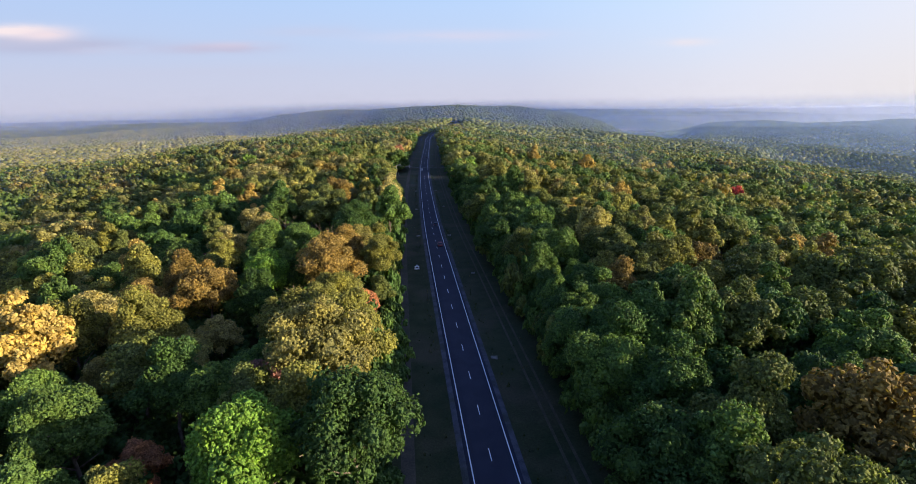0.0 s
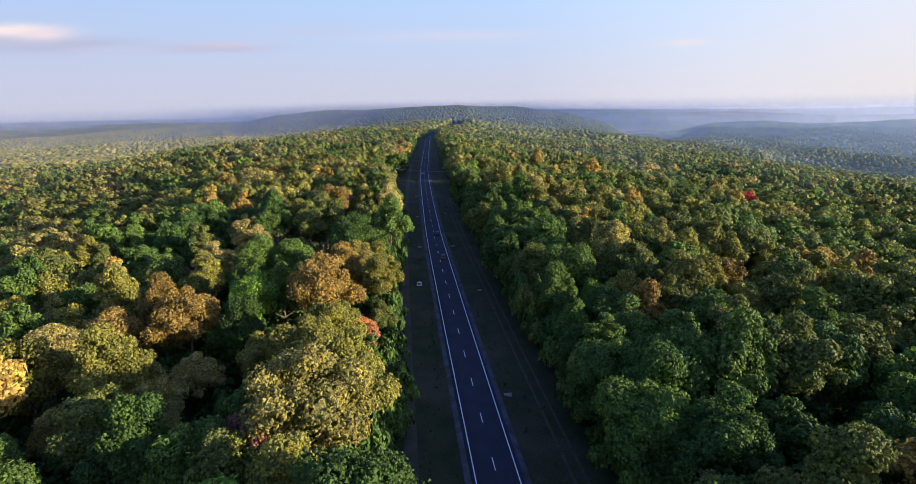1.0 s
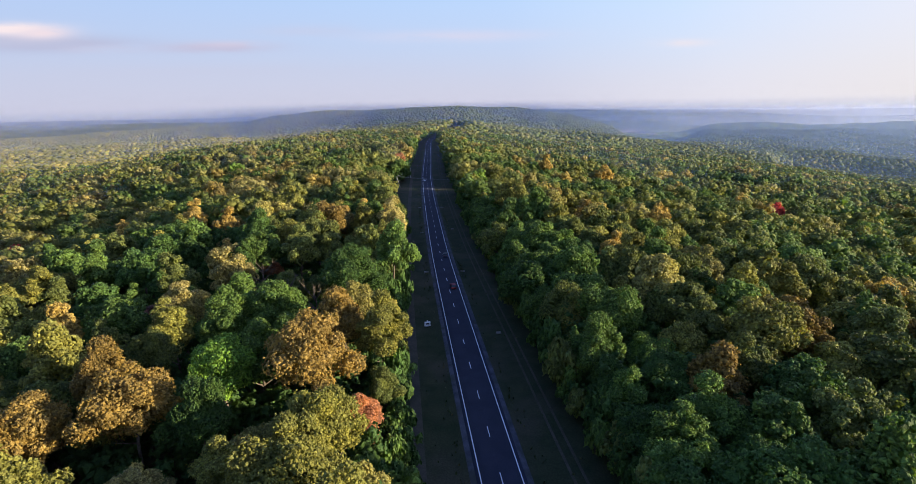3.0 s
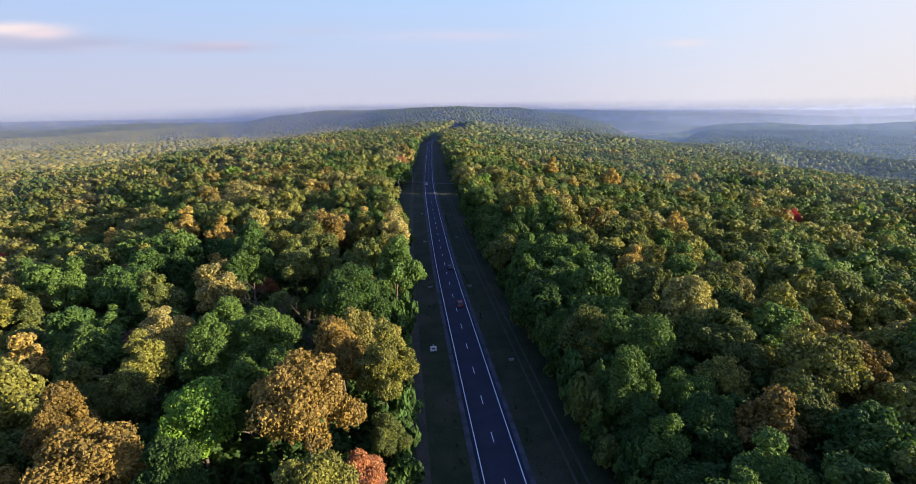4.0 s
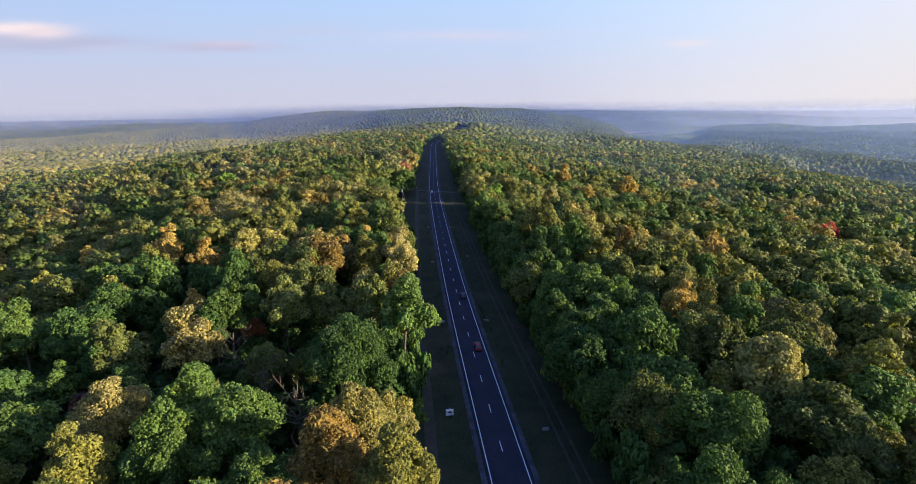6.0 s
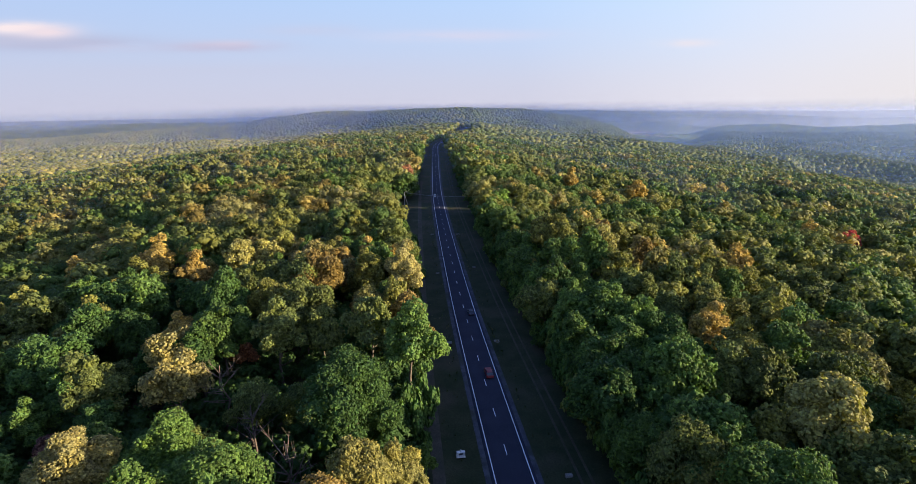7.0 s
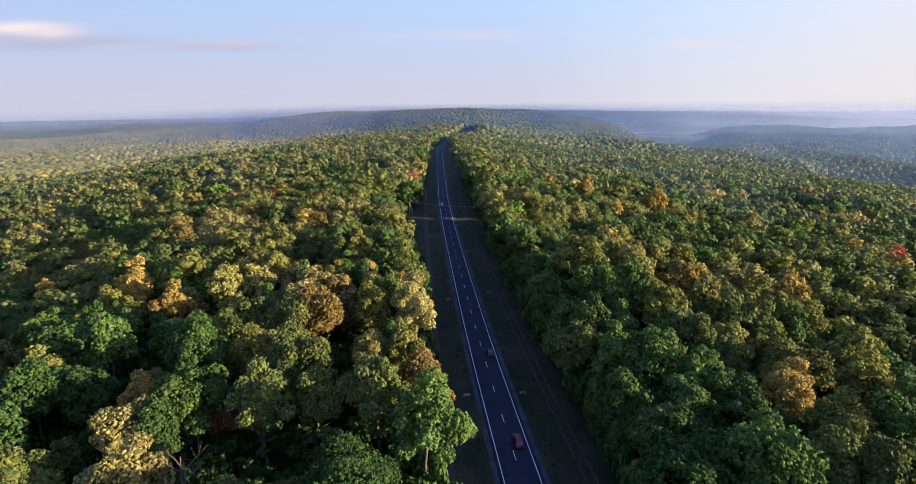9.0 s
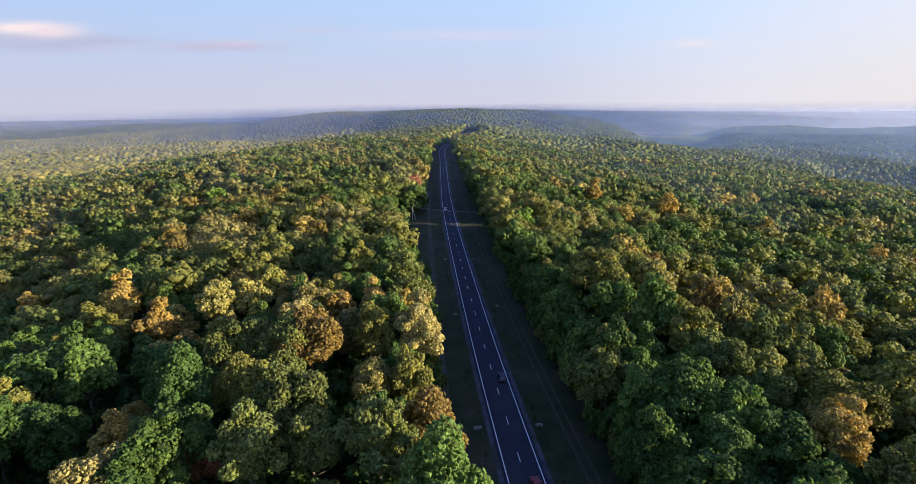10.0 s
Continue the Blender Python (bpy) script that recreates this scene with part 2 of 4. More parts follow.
def ground_z(x, y):
    x, y = np.asarray(x, float), np.asarray(y, float)
    d = beside(x, y)
    right = np.interp(d, [24, 45, 85, 150, 220, 290, 370, 480, 560, 800, 1000, 1400, 1e4], [0, -2.0, -10, -18, -25, -29, -37, -50, -62, -86, -97, -114, -118])
    left = np.interp(-d, [20, 60, 105, 212, 400, 700, 1200, 2600, 1e4], [0, -0.5, -6, -25, -40, -47, -48, -46, -46])
    left_on = np.interp(-d, [20, 60, 105, 215, 330, 500, 800, 1600, 2600, 1e4], [0, -0.5, -3, -9, -22, -39, -48, -47, -46, -46])
    k = smoothstep(300, 620, y)
    right = right - 34 * smoothstep(1480, 1980, y) * smoothstep(220, 480, d)
    aside = knoll(y) * (1 - np.exp(-(d / 270) ** 2)) + far_rise(y) * smoothstep(220, 520, -d)
    near = np.where(d > 0, right, left * (1 - k) + left_on * k)
    z = road_z(y) - aside + near + smoothstep(40, 160, np.abs(d)) * 1.6 * ripple(x, y)
    # the broad hill that closes the view ahead
    hill = np.interp(x, [-2000, -1250, -850, -680, -537, -393, -200, 0, 182, 278, 422, 518, 590, 680, 1200], [-52, -50, -24, 11, 17, 25, 34, 35, 29, 21, 3, -22, -76, -116, -124])
    w = smoothstep(1480, 1950, y) * (1 - smoothstep(2350, 3100, y))
    z = z * (1 - w) + w * (hill + 1.5 * ripple(x, y))
    # valley hills and the rim of the land far off
    far = np.hypot(x, y)
    az = np.degrees(np.arctan2(x, np.maximum(y, 1.0)))
    ridge = smoothstep(21, 26, az)
    z = z + ridge * (66 * np.exp(-((far - 2250) / np.where(far < 2250, 560, 240)) ** 2) + (66 + 6 * np.sin(az * 0.5)) * np.exp(-((far - 3150) / 230) ** 2))
    z = z + (3 * np.sin(x * 0.006 + y * 0.004) + 3 * np.sin(x * 0.0043 - y * 0.0061)) * smoothstep(700, 1300, far)
    # a gully and a low spur on the sunny slope
    spur = smoothstep(30, 34, az)
    z = z + spur * (8 * np.exp(-((far - 1430) / 80) ** 2) - 46 * np.exp(-((far - 1255) / 75) ** 2))
    z = z + (20 * smoothstep(2200, 2700, far) + 30 * smoothstep(3150, 3500, far)) * smoothstep(11, 14, az) * (1 - smoothstep(21, 25, az))
    z = z + 16 * smoothstep(1500, 3000, far) * (1 - smoothstep(3100, 3600, far)) * smoothstep(8, 14, -az) * (1 - smoothstep(33, 41, -az))
    rim = smoothstep(4000, 4700, far)
    z = z * (1 - rim) + rim * (np.where(x > 0, 4 - 12 * smoothstep(200, 1800, x), -52 + 16 * smoothstep(500, 3000, -x)) + 6 * np.sin(x * 0.0017))
    return z


def sheet(xs, ys, zf, name, mat):
    gx, gy = np.meshgrid(xs, ys)
    v = np.stack([gx, gy, zf(gx, gy)], -1).reshape(-1, 3)
    n, k = len(xs), len(ys)
    i = (np.arange(k - 1)[:, None] * n + np.arange(n - 1)[None]).ravel()
    return mesh_from(name, v, np.stack([i, i + 1, i + n + 1, i + n], -1), mat, smooth=True)


def spaced(near, far, step, count):
    a = np.arange(-near, near + 0.1, step)
    b = near + (far - near) * (np.linspace(0, 1, count + 1)[1:] ** 2.2)
    return np.concatenate([-b[::-1], a, b])


def ground_sheet(x, y):
    return ground_z(x, y) - 1.2 * (1 - smoothstep(19, 30, np.abs(beside(x, y))))


ground = new("ground", sheet(spaced(320, 4850, 8, 70), np.concatenate([-np.geomspace(120, 4800, 40)[::-1], np.arange(-110, 700, 8.0), np.geomspace(700, 4850, 120)]),
                             ground_sheet, "ground", FLOOR))
tagged(ground, "brown leaf-strewn forest floor over rolling hills", "ground", kind="structure")


# ---- the road ----
def ribbon(y0, y1, step, profile, name, mat):
    """A strip along the road; profile: (offset from the middle line, height over it) from left to right."""
    ys = np.arange(y0, y1 + 0.1, step)
    o, h = np.array(profile).T
    x = road_x(ys)
    tx = np.gradient(x, ys)
    nrm = np.sqrt(1 + tx ** 2)
    px = x[:, None] + o[None] / nrm[:, None]
    py = ys[:, None] - o[None] * (tx / nrm)[:, None]
    pz = road_z(ys)[:, None] + h[None]
    v = np.stack([px, py, pz], -1).reshape(-1, 3)
    n = len(o)
    i = (np.arange(len(ys) - 1)[:, None] * n + np.arange(n - 1)[None]).ravel()
    return mesh_from(name, v, np.stack([i, i + 1, i + n + 1, i + n], -1), mat, smooth=True)


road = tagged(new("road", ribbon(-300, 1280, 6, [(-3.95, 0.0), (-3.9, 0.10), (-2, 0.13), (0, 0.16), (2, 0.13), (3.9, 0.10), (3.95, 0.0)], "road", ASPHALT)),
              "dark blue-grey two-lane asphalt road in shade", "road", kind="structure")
part("edge_line", ribbon(-300, 1280, 6, [(-3.34, 0.117), (-3.17, 0.119)], "edge_line", PAINT), road, "continuous white edge line")
part("edge_line", ribbon(-300, 1280, 6, [(3.17, 0.119), (3.34, 0.117)], "edge_line", PAINT), road, "continuous white edge line")
shoulder_l = tagged(new("shoulder_left", ribbon(-300, 1280, 6, [(-5.0, -0.14), (-4.6, 0.0), (-3.92, 0.05)], "shoulder", GRAVEL)), "pale gravel road shoulder", "road shoulder", kind="structure")
shoulder_r = tagged(new("shoulder_right", ribbon(-300, 1280, 6, [(3.92, 0.05), (4.5, 0.0), (4.95, -0.14)], "shoulder", GRAVEL)), "pale gravel road shoulder", "road shoulder", kind="structure")
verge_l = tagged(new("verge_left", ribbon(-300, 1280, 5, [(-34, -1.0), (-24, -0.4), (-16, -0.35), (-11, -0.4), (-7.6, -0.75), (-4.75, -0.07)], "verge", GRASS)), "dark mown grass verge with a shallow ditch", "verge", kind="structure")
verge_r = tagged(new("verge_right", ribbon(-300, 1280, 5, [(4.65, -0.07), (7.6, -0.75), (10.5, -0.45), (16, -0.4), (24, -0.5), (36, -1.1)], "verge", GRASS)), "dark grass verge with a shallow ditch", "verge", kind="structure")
for side, name, lab in ((-1, "track_left", "worn earth track beside the trees"), (1, "track_right", "pair of worn earth wheel ruts")):
    if side < 0:
        tagged(new(name, ribbon(-200, 520, 5, [(-13.8, -0.345), (-12.8, -0.33), (-11.6, -0.335)], "track", EARTH)), lab, "track", kind="structure")
    else:
        rut = tagged(new(name, ribbon(-200, 700, 5, [(11.2, -0.415), (11.7, -0.40)], "track", EARTH)), lab, "track", kind="structure")
        part("rut", ribbon(-200, 700, 5, [(13.1, -0.395), (13.6, -0.385)], "rut", EARTH), rut)

dash_me = mesh_from("lane_dash", np.array([(-0.075, -1.5, 0), (0.075, -1.5, 0), (0.075, 1.5, 0), (-0.075, 1.5, 0)]), np.array([[0, 1, 2, 3]]), PAINT)
for k in range(-9, 101):
    y = 65.0 + 11.94 * k
    ob = part("lane_dash", dash_me, road)
    slope = math.degrees(math.atan(float(road_x(y + 1) - road_x(y - 1)) / 2))
    rise = math.degrees(math.atan(float(road_z(y + 1) - road_z(y - 1)) / 2))
    ob.matrix_basis = pose(float(road_x(y)), y, float(road_z(y)) + 0.17, rise, 0, -slope)

# ---- trees ----
rng = np.random.default_rng(7)
_g = (1 + 5 ** 0.5) / 2
ICO_V = np.array([(-1, _g, 0), (1, _g, 0), (-1, -_g, 0), (1, -_g, 0), (0, -1, _g), (0, 1, _g), (0, -1, -_g), (0, 1, -_g), (_g, 0, -1), (_g, 0, 1), (-_g, 0, -1), (-_g, 0, 1)])
ICO_V = ICO_V / np.linalg.norm(ICO_V[0])
ICO_F = np.array([(0, 11, 5), (0, 5, 1), (0, 1, 7), (0, 7, 10), (0, 10, 11), (1, 5, 9), (5, 11, 4), (11, 10, 2), (10, 7, 6), (7, 1, 8),
                  (3, 9, 4), (3, 4, 2), (3, 2, 6), (3, 6, 8), (3, 8, 9), (4, 9, 5), (2, 4, 11), (6, 2, 10), (8, 6, 7), (9, 8, 1)])


OCT_V = np.array([(1, 0, 0), (-1, 0, 0), (0, 1, 0), (0, -1, 0), (0, 0, 1), (0, 0, -1)], float)
OCT_F = np.array([(0, 2, 4), (2, 1, 4), (1, 3, 4), (3, 0, 4), (2, 0, 5), (1, 2, 5), (3, 1, 5), (0, 3, 5)])


def unit(v):
    return v / np.maximum(np.linalg.norm(v, axis=-1, keepdims=True), 1e-9)


def crown_arrays(r, half, boughs, tufts, size, seed, taper=0.0, sides=6, leaves=0, leaf=0.2, flat_core=True):
    """A crown round (0, 0, 0): boughs as uneven lobes over an egg, each set with pointed tufts of leaves that stand proud of a
    darker core; leaves: loose leaf sprays on the tufts besides. Gives vertices, quads (or None) and triangles."""
    g = np.random.default_rng(seed)
    k = np.arange(boughs)
    cz = 1 - 1.45 * (k + 0.5) / boughs
    ang = k * 2.39996 + g.uniform(0, 6) + g.normal(0, 0.3, boughs)
    ring = np.sqrt(1 - cz ** 2)
    way = np.stack([np.cos(ang) * ring, np.sin(ang) * ring, cz], -1)
    wide = 1 - taper * np.clip(way[:, 2:], 0, 1)
    c = way * g.uniform(0.42, 0.95, boughs)[:, None] * np.array([r, r, half]) * np.concatenate([wide, wide, np.ones_like(wide)], 1)
    rad = g.uniform(0.17, 0.39, boughs) * r * (20 / max(boughs, 12)) ** 0.25
    c, rad = np.concatenate([c, [[0, 0, -0.05 * half]]]), np.append(rad, 0.6 * r)
    form = np.concatenate([g.uniform(0.85, 1.2, (boughs, 3)) * np.array([1, 1, 0.88]), [[1, 1, half / r]]])
    # points over the outer skin of the boughs, evenly spread on each
    share = np.maximum(2, (rad ** 2 / (rad ** 2).sum() * tufts * 3.4).astype(int))
    p, dirs = [], []
    for cc, rr, ff, n in zip(c, rad, form, share):
        i = np.arange(n) + 0.5
        z = 1 - 2 * i / n
        th = i * 2.39996 + g.uniform(0, 6)
        q = np.sqrt(1 - z * z)
        d = unit(np.stack([np.cos(th) * q, np.sin(th) * q, z], -1) + g.normal(0, 0.35 / np.sqrt(n / 12), (n, 3)))
        dirs.append(d)
        p.append(cc + d * ff * rr * (g.uniform(0.84, 1.06, (n, 1)) + 0.25 * g.random((n, 1)) ** 5))
    p, dirs = np.concatenate(p), np.concatenate(dirs)
    inside = np.zeros(len(p), bool)
    for cc, rr, ff in zip(c, rad, form):
        inside |= np.linalg.norm((p - cc) / ff, axis=1) < 0.8 * rr
    keep = np.flatnonzero(~inside & (dirs[:, 2] > -0.6))
    keep = g.permutation(keep)[:tufts]
    p, dirs = p[keep], dirs[keep]
    n = len(p)
    nrm = unit(dirs + g.normal(0, 0.42, (n, 3)) + np.array([0, 0, 0.3]))
    a = unit(np.cross(nrm, g.normal(size=(n, 3))))
    b = np.cross(nrm, a)
    s = size * g.uniform(0.6, 1.35, (n, 1))
    tip = p + nrm * s * g.uniform(0.2, 0.6, (n, 1))
    th = (np.arange(sides)[None] + g.uniform(-0.3, 0.3, (n, sides))) * 2 * np.pi / sides
    out = s * g.uniform(0.6, 1.3, (n, sides))
    rim = p[:, None] + (np.cos(th) * out)[..., None] * a[:, None] + (np.sin(th) * out)[..., None] * b[:, None] - nrm[:, None] * (s * g.uniform(0.05, 0.6, (n, sides)))[..., None]
    tv = np.concatenate([tip[:, None], rim], 1).reshape(-1, 3)
    j = np.arange(sides)
    fan = np.stack([np.zeros(sides, int), 1 + j, 1 + (j + 1) % sides], -1)
    tris = (fan[None] + (sides + 1) * np.arange(n)[:, None, None]).reshape(-1, 3)
    verts = [tv]
    at = len(tv)
    cv, ct = (OCT_V * 1.1, OCT_F) if flat_core else (ICO_V, ICO_F)
    core = (cv[None] * g.uniform(0.6, 0.86, (len(rad), len(cv), 1)) * form[:, None] * rad[:, None, None] + c[:, None]).reshape(-1, 3)
    tris = np.concatenate([tris, (ct[None] + len(cv) * np.arange(len(rad))[:, None, None]).reshape(-1, 3) + at])
    verts.append(core)
    at += len(core)
    quads = None
    if leaves:
        w = g.integers(n, size=leaves)
        q = p[w] + g.normal(0, 0.45, (leaves, 3)) * s[w] + nrm[w] * s[w] * g.uniform(0.1, 0.7, (leaves, 1))
        m = unit(nrm[w] + g.normal(0, 0.5, (leaves, 3)))
        a = unit(np.cross(m, g.normal(size=(leaves, 3))))
        b = np.cross(m, a)
        z = leaf * g.uniform(0.6, 1.4, (leaves, 1))
        bend = m * z * g.uniform(0.1, 0.4, (leaves, 1))
        verts.append(np.stack([q - a * z * 0.62 - bend, q - b * z * 0.42, q + a * z * 0.62 - bend, q + b * z * 0.42], 1).reshape(-1, 3))
        quads = np.arange(leaves * 4).reshape(-1, 4) + at
    return np.concatenate(verts), quads, tris


def crown_mesh(name, arrays, lift, mat):
    verts, quads, tris = arrays
    return mesh_from(name, verts + (0, 0, lift), [tris] if quads is None else [quads, tris], mat)


def trunk_mesh(name, height, girth, spread, seed, limbs=5, mat=None):
    """A tapered, slightly bent trunk with limbs."""
    g = np.random.default_rng(seed)
    vs, fs, at = [], [], 0

    def stem(a, b, ra, rb, sides, rings):
        nonlocal at
        a, b = np.array(a), np.array(b)
        along = unit(b - a)
        s = unit(np.cross(along, (0.3, 1, 0.2)))
        u = np.cross(along, s)
        t = np.linspace(0, 1, rings)
        sway = g.normal(0, 0.03, (rings, 1)) * np.linalg.norm(b - a) * np.sin(t * 3.14)[:, None] * s
        th = np.arange(sides) * 2 * np.pi / sides
        ring = np.cos(th)[None, :, None] * s + np.sin(th)[None, :, None] * u
        rad = (ra + (rb - ra) * t)[:, None, None]
        v = (a + (b - a) * t[:, None] + sway)[:, None] + ring * rad
        vs.append(v.reshape(-1, 3))
        i, j = np.meshgrid(np.arange(rings - 1), np.arange(sides), indexing="ij")
        fs.append(np.stack([i * sides + j, i * sides + (j + 1) % sides, (i + 1) * sides + (j + 1) % sides, (i + 1) * sides + j], -1).reshape(-1, 4) + at)
        at += rings * sides

    stem((0, 0, -0.5), (0, 0, height), girth, girth * 0.3, 8, 5)
    for k in range(limbs):
        z = height * g.uniform(0.45, 0.92)
        an = k * 2.4 + g.uniform(-0.5, 0.5)
        ln = spread * g.uniform(0.55, 0.9)
        tip = np.array((math.cos(an) * ln, math.sin(an) * ln, z + ln * g.uniform(0.35, 0.8)))
        stem((0, 0, z), tip, girth * 0.38, girth * 0.1, 5, 3)
        if limbs > 7:
            for q in range(4):
                m = np.array((0, 0, z)) + (tip - np.array((0, 0, z))) * g.uniform(0.35, 0.95)
                stem(m, m + unit(g.normal(size=3) + np.array((0, 0, 0.9))) * ln * 0.4, girth * 0.13, girth * 0.03, 4, 2)
    return mesh_from(name, np.concatenate(vs), np.concatenate(fs), mat or BARK, smooth=True)


# kind: radius, half height of the crown, height of the crown's middle, lobes, taper
KINDS = {
    "oak_tree": (5.9, 6.0, 13.8, 30, 0.1),
    "hornbeam_tree": (4.9, 6.4, 13.2, 24, 0.2),
    "ash_tree": (5.0, 7.0, 14.4, 27, 0.25),
    "linden_tree": (4.6, 7.2, 14.2, 24, 0.4),
    "maple_tree": (5.3, 5.8, 13.0, 28, 0.15),
}
NAMES = list(KINDS)
# leaf colours: words and base colour
TONES = {
    "deep green": (0.066, 0.120, 0.032),
    "green": (0.106, 0.170, 0.041),
    "olive green": (0.138, 0.160, 0.046),
    "yellow-green": (0.212, 0.205, 0.050),
    "pale yellow-green": (0.275, 0.245, 0.078),
    "rusty gold": (0.245, 0.168, 0.050),
    "bright green": (0.130, 0.225, 0.035),
    "golden yellow": (0.440, 0.310, 0.088),
    "pale straw": (0.345, 0.290, 0.105),
    "rusty brown": (0.251, 0.127, 0.108),
    "orange": (0.370, 0.165, 0.084),
    "scarlet": (0.420, 0.068, 0.061),
}
WORDS = list(TONES)
PALETTE = np.array([TONES[w] for w in WORDS])


def pick_tones(x, y, g):
    """Colours in loose patches; the left slope has turned further than the right one."""
    patch = 0.5 + 0.18 * (np.sin(x * 0.045 + y * 0.021) + np.sin(x * 0.017 - y * 0.05 + 1) + np.sin(x * 0.09 + y * 0.08))
    d = beside(x, y)
    turned = np.clip(patch + np.where(d < 0, 0.12, -0.05) + g.normal(0, 0.12, len(x)), 0, 1)
    u = g.random(len(x))
    steps = np.array([0.16, 0.35, 0.52, 0.68, 0.77, 0.81, 0.82, 0.885, 0.975, 0.993, 0.9984, 1.0])
    return np.searchsorted(steps, np.clip(0.72 * turned + 0.28 * u + 0.16 * (u - 0.5), 0, 0.94))


def scatter(x0, x1, y0, y1, step, g):
    gx, gy = np.meshgrid(np.arange(x0, x1, step), np.arange(y0, y1, step * 0.88))
    gx = gx + (np.arange(gx.shape[0]) % 2)[:, None] * step / 2
    p = np.stack([gx.ravel(), gy.ravel()], -1)
    return p + g.uniform(-0.36, 0.36, p.shape) * step


NEAR, SINGLE = 54.0, 170.0
PATH_A, PATH_B = np.array((1.4, -1.2)), np.array((-19.7, 114.0))


def from_path(p):
    t = np.clip(((p - PATH_A) @ (PATH_B - PATH_A)) / ((PATH_B - PATH_A) @ (PATH_B - PATH_A)), 0, 1)
    return np.linalg.norm(p - PATH_A - t[:, None] * (PATH_B - PATH_A), axis=1)


GAP_Y = 399.5   # a cable lane crosses the road here; it also lets a strip of low sun in


def wide_verge(y):
    """The left verge is wider before the cable lane."""
    return 10 * smoothstep(285, 335, y) * (1 - smoothstep(418, 432, y))


def wooded(p, margin=0.0):
    d = beside(p[:, 0], p[:, 1])
    slim = smoothstep(850, 950, p[:, 1]) * (1 - smoothstep(985, 1060, p[:, 1]))
    ok = (d < -17.5 - margin + 7 * slim - wide_verge(p[:, 1])) | (d > 20.0 + margin - 8 * slim)
    # right of the road the gap turns sunward, to let the light strip in
    lane = np.abs(p[:, 1] - GAP_Y + 0.21 * np.maximum(d, 0)) < 4.5
    notch = (p[:, 1] > 1075) & (p[:, 1] < 1290) & (np.abs(p[:, 0] + 7.5) < 15)
    ok = (ok | (p[:, 1] > 1290)) & ~notch
    bay = (d < 0) & (d > -35) & (np.abs(p[:, 1] - 405) < 17)
    return ok & ~(lane & (d > -75) & (d < 190)) & ~bay


def ahead(p, margin):
    return (np.abs(p[:, 0] - 1.4) < 0.95 * (p[:, 1] + 1) + margin) & (p[:, 1] > 22)


proto = {}
for kind, (r, half, mid, lobes, taper) in KINDS.items():
    for v in range(3):
        seed = NAMES.index(kind) * 10 + v
        for lod, tufts, size, sides, leaves in ((0, 5000, 0.22, 4, 2600), (1, 2500, 0.33, 4, 0), (2, 1300, 0.46, 4, 0)):
            proto[kind, v, lod] = crown_mesh("crown", crown_arrays(r, half, lobes, tufts, size, seed, taper, sides, leaves), mid, LEAVES)
        proto[kind, v, "trunk"] = trunk_mesh("trunk", mid + 1.5, 0.34, r * 0.8, seed)


def tree(kind, variant, lod, x, y, turn, size, tone, label=None, lift=0.0, tall=1.0):
    base = new(kind)
    base.empty_display_size = 1.0
    base.matrix_basis = pose(x, y, float(ground_z(x, y)) + lift, 0, 0, turn) @ Matrix.Diagonal((size, size, size * tall, 1))
    tagged(base, label or f"{kind.replace('_', ' ')} with {WORDS[tone]} leaves in dense woodland", "tree", "woodland trees")
    part("trunk", proto[kind, variant, "trunk"], base)
    crown = part("crown", proto[kind, variant, lod], base)
    crown.color = (*TONES[WORDS[tone]], 1)
    return base


# trees that stand out: kind, x, y, size, tone; some deep greens mimic shade
LEFT_NEAR = [
    ("maple_tree", -22.3, 45.0, 1.12, "bright green"), ("oak_tree", -11.3, 48.1, 1.1, "deep green"),
    ("maple_tree", -39.6, 52.0, 0.62, "orange"), ("hornbeam_tree", -47.9, 52.0, 1.0, "green"),
    ("hornbeam_tree", -39.6, 61.9, 1.0, "deep green"), ("oak_tree", -19.8, 65.0, 1.18, "pale yellow-green"),
    ("maple_tree", -29.9, 69.1, 0.7, "rusty brown"), ("linden_tree", -66.8, 70.6, 1.15, "golden yellow"),
    ("maple_tree", -45.0, 86.0, 0.72, "pale straw"), ("maple_tree", -69.4, 87.7, 1.05, "pale straw"),
    ("hornbeam_tree", -41.7, 96.4, 0.95, "deep green"), ("oak_tree", -52.8, 98.1, 1.0, "rusty gold"),
    ("maple_tree", -20.4, 102.7, 0.66, "orange"), ("oak_tree", -29.2, 108.7, 1.12, "rusty gold"),
    ("linden_tree", -19.8, 121.2, 1.0, "yellow-green"), ("maple_tree", -44.6, 108.4, 1.05, "bright green"), ("hornbeam_tree", -18.6, 112.6, 0.6, "olive green"),
    ("hornbeam_tree", -52.4, 128.6, 1.0, "green"), ("linden_tree", -88.8, 131.4, 0.9, "golden yellow"),
    ("oak_tree", -44.4, 132.2, 1.0, "green"), ("maple_tree", -66.1, 137.1, 1.0, "pale straw"),
]
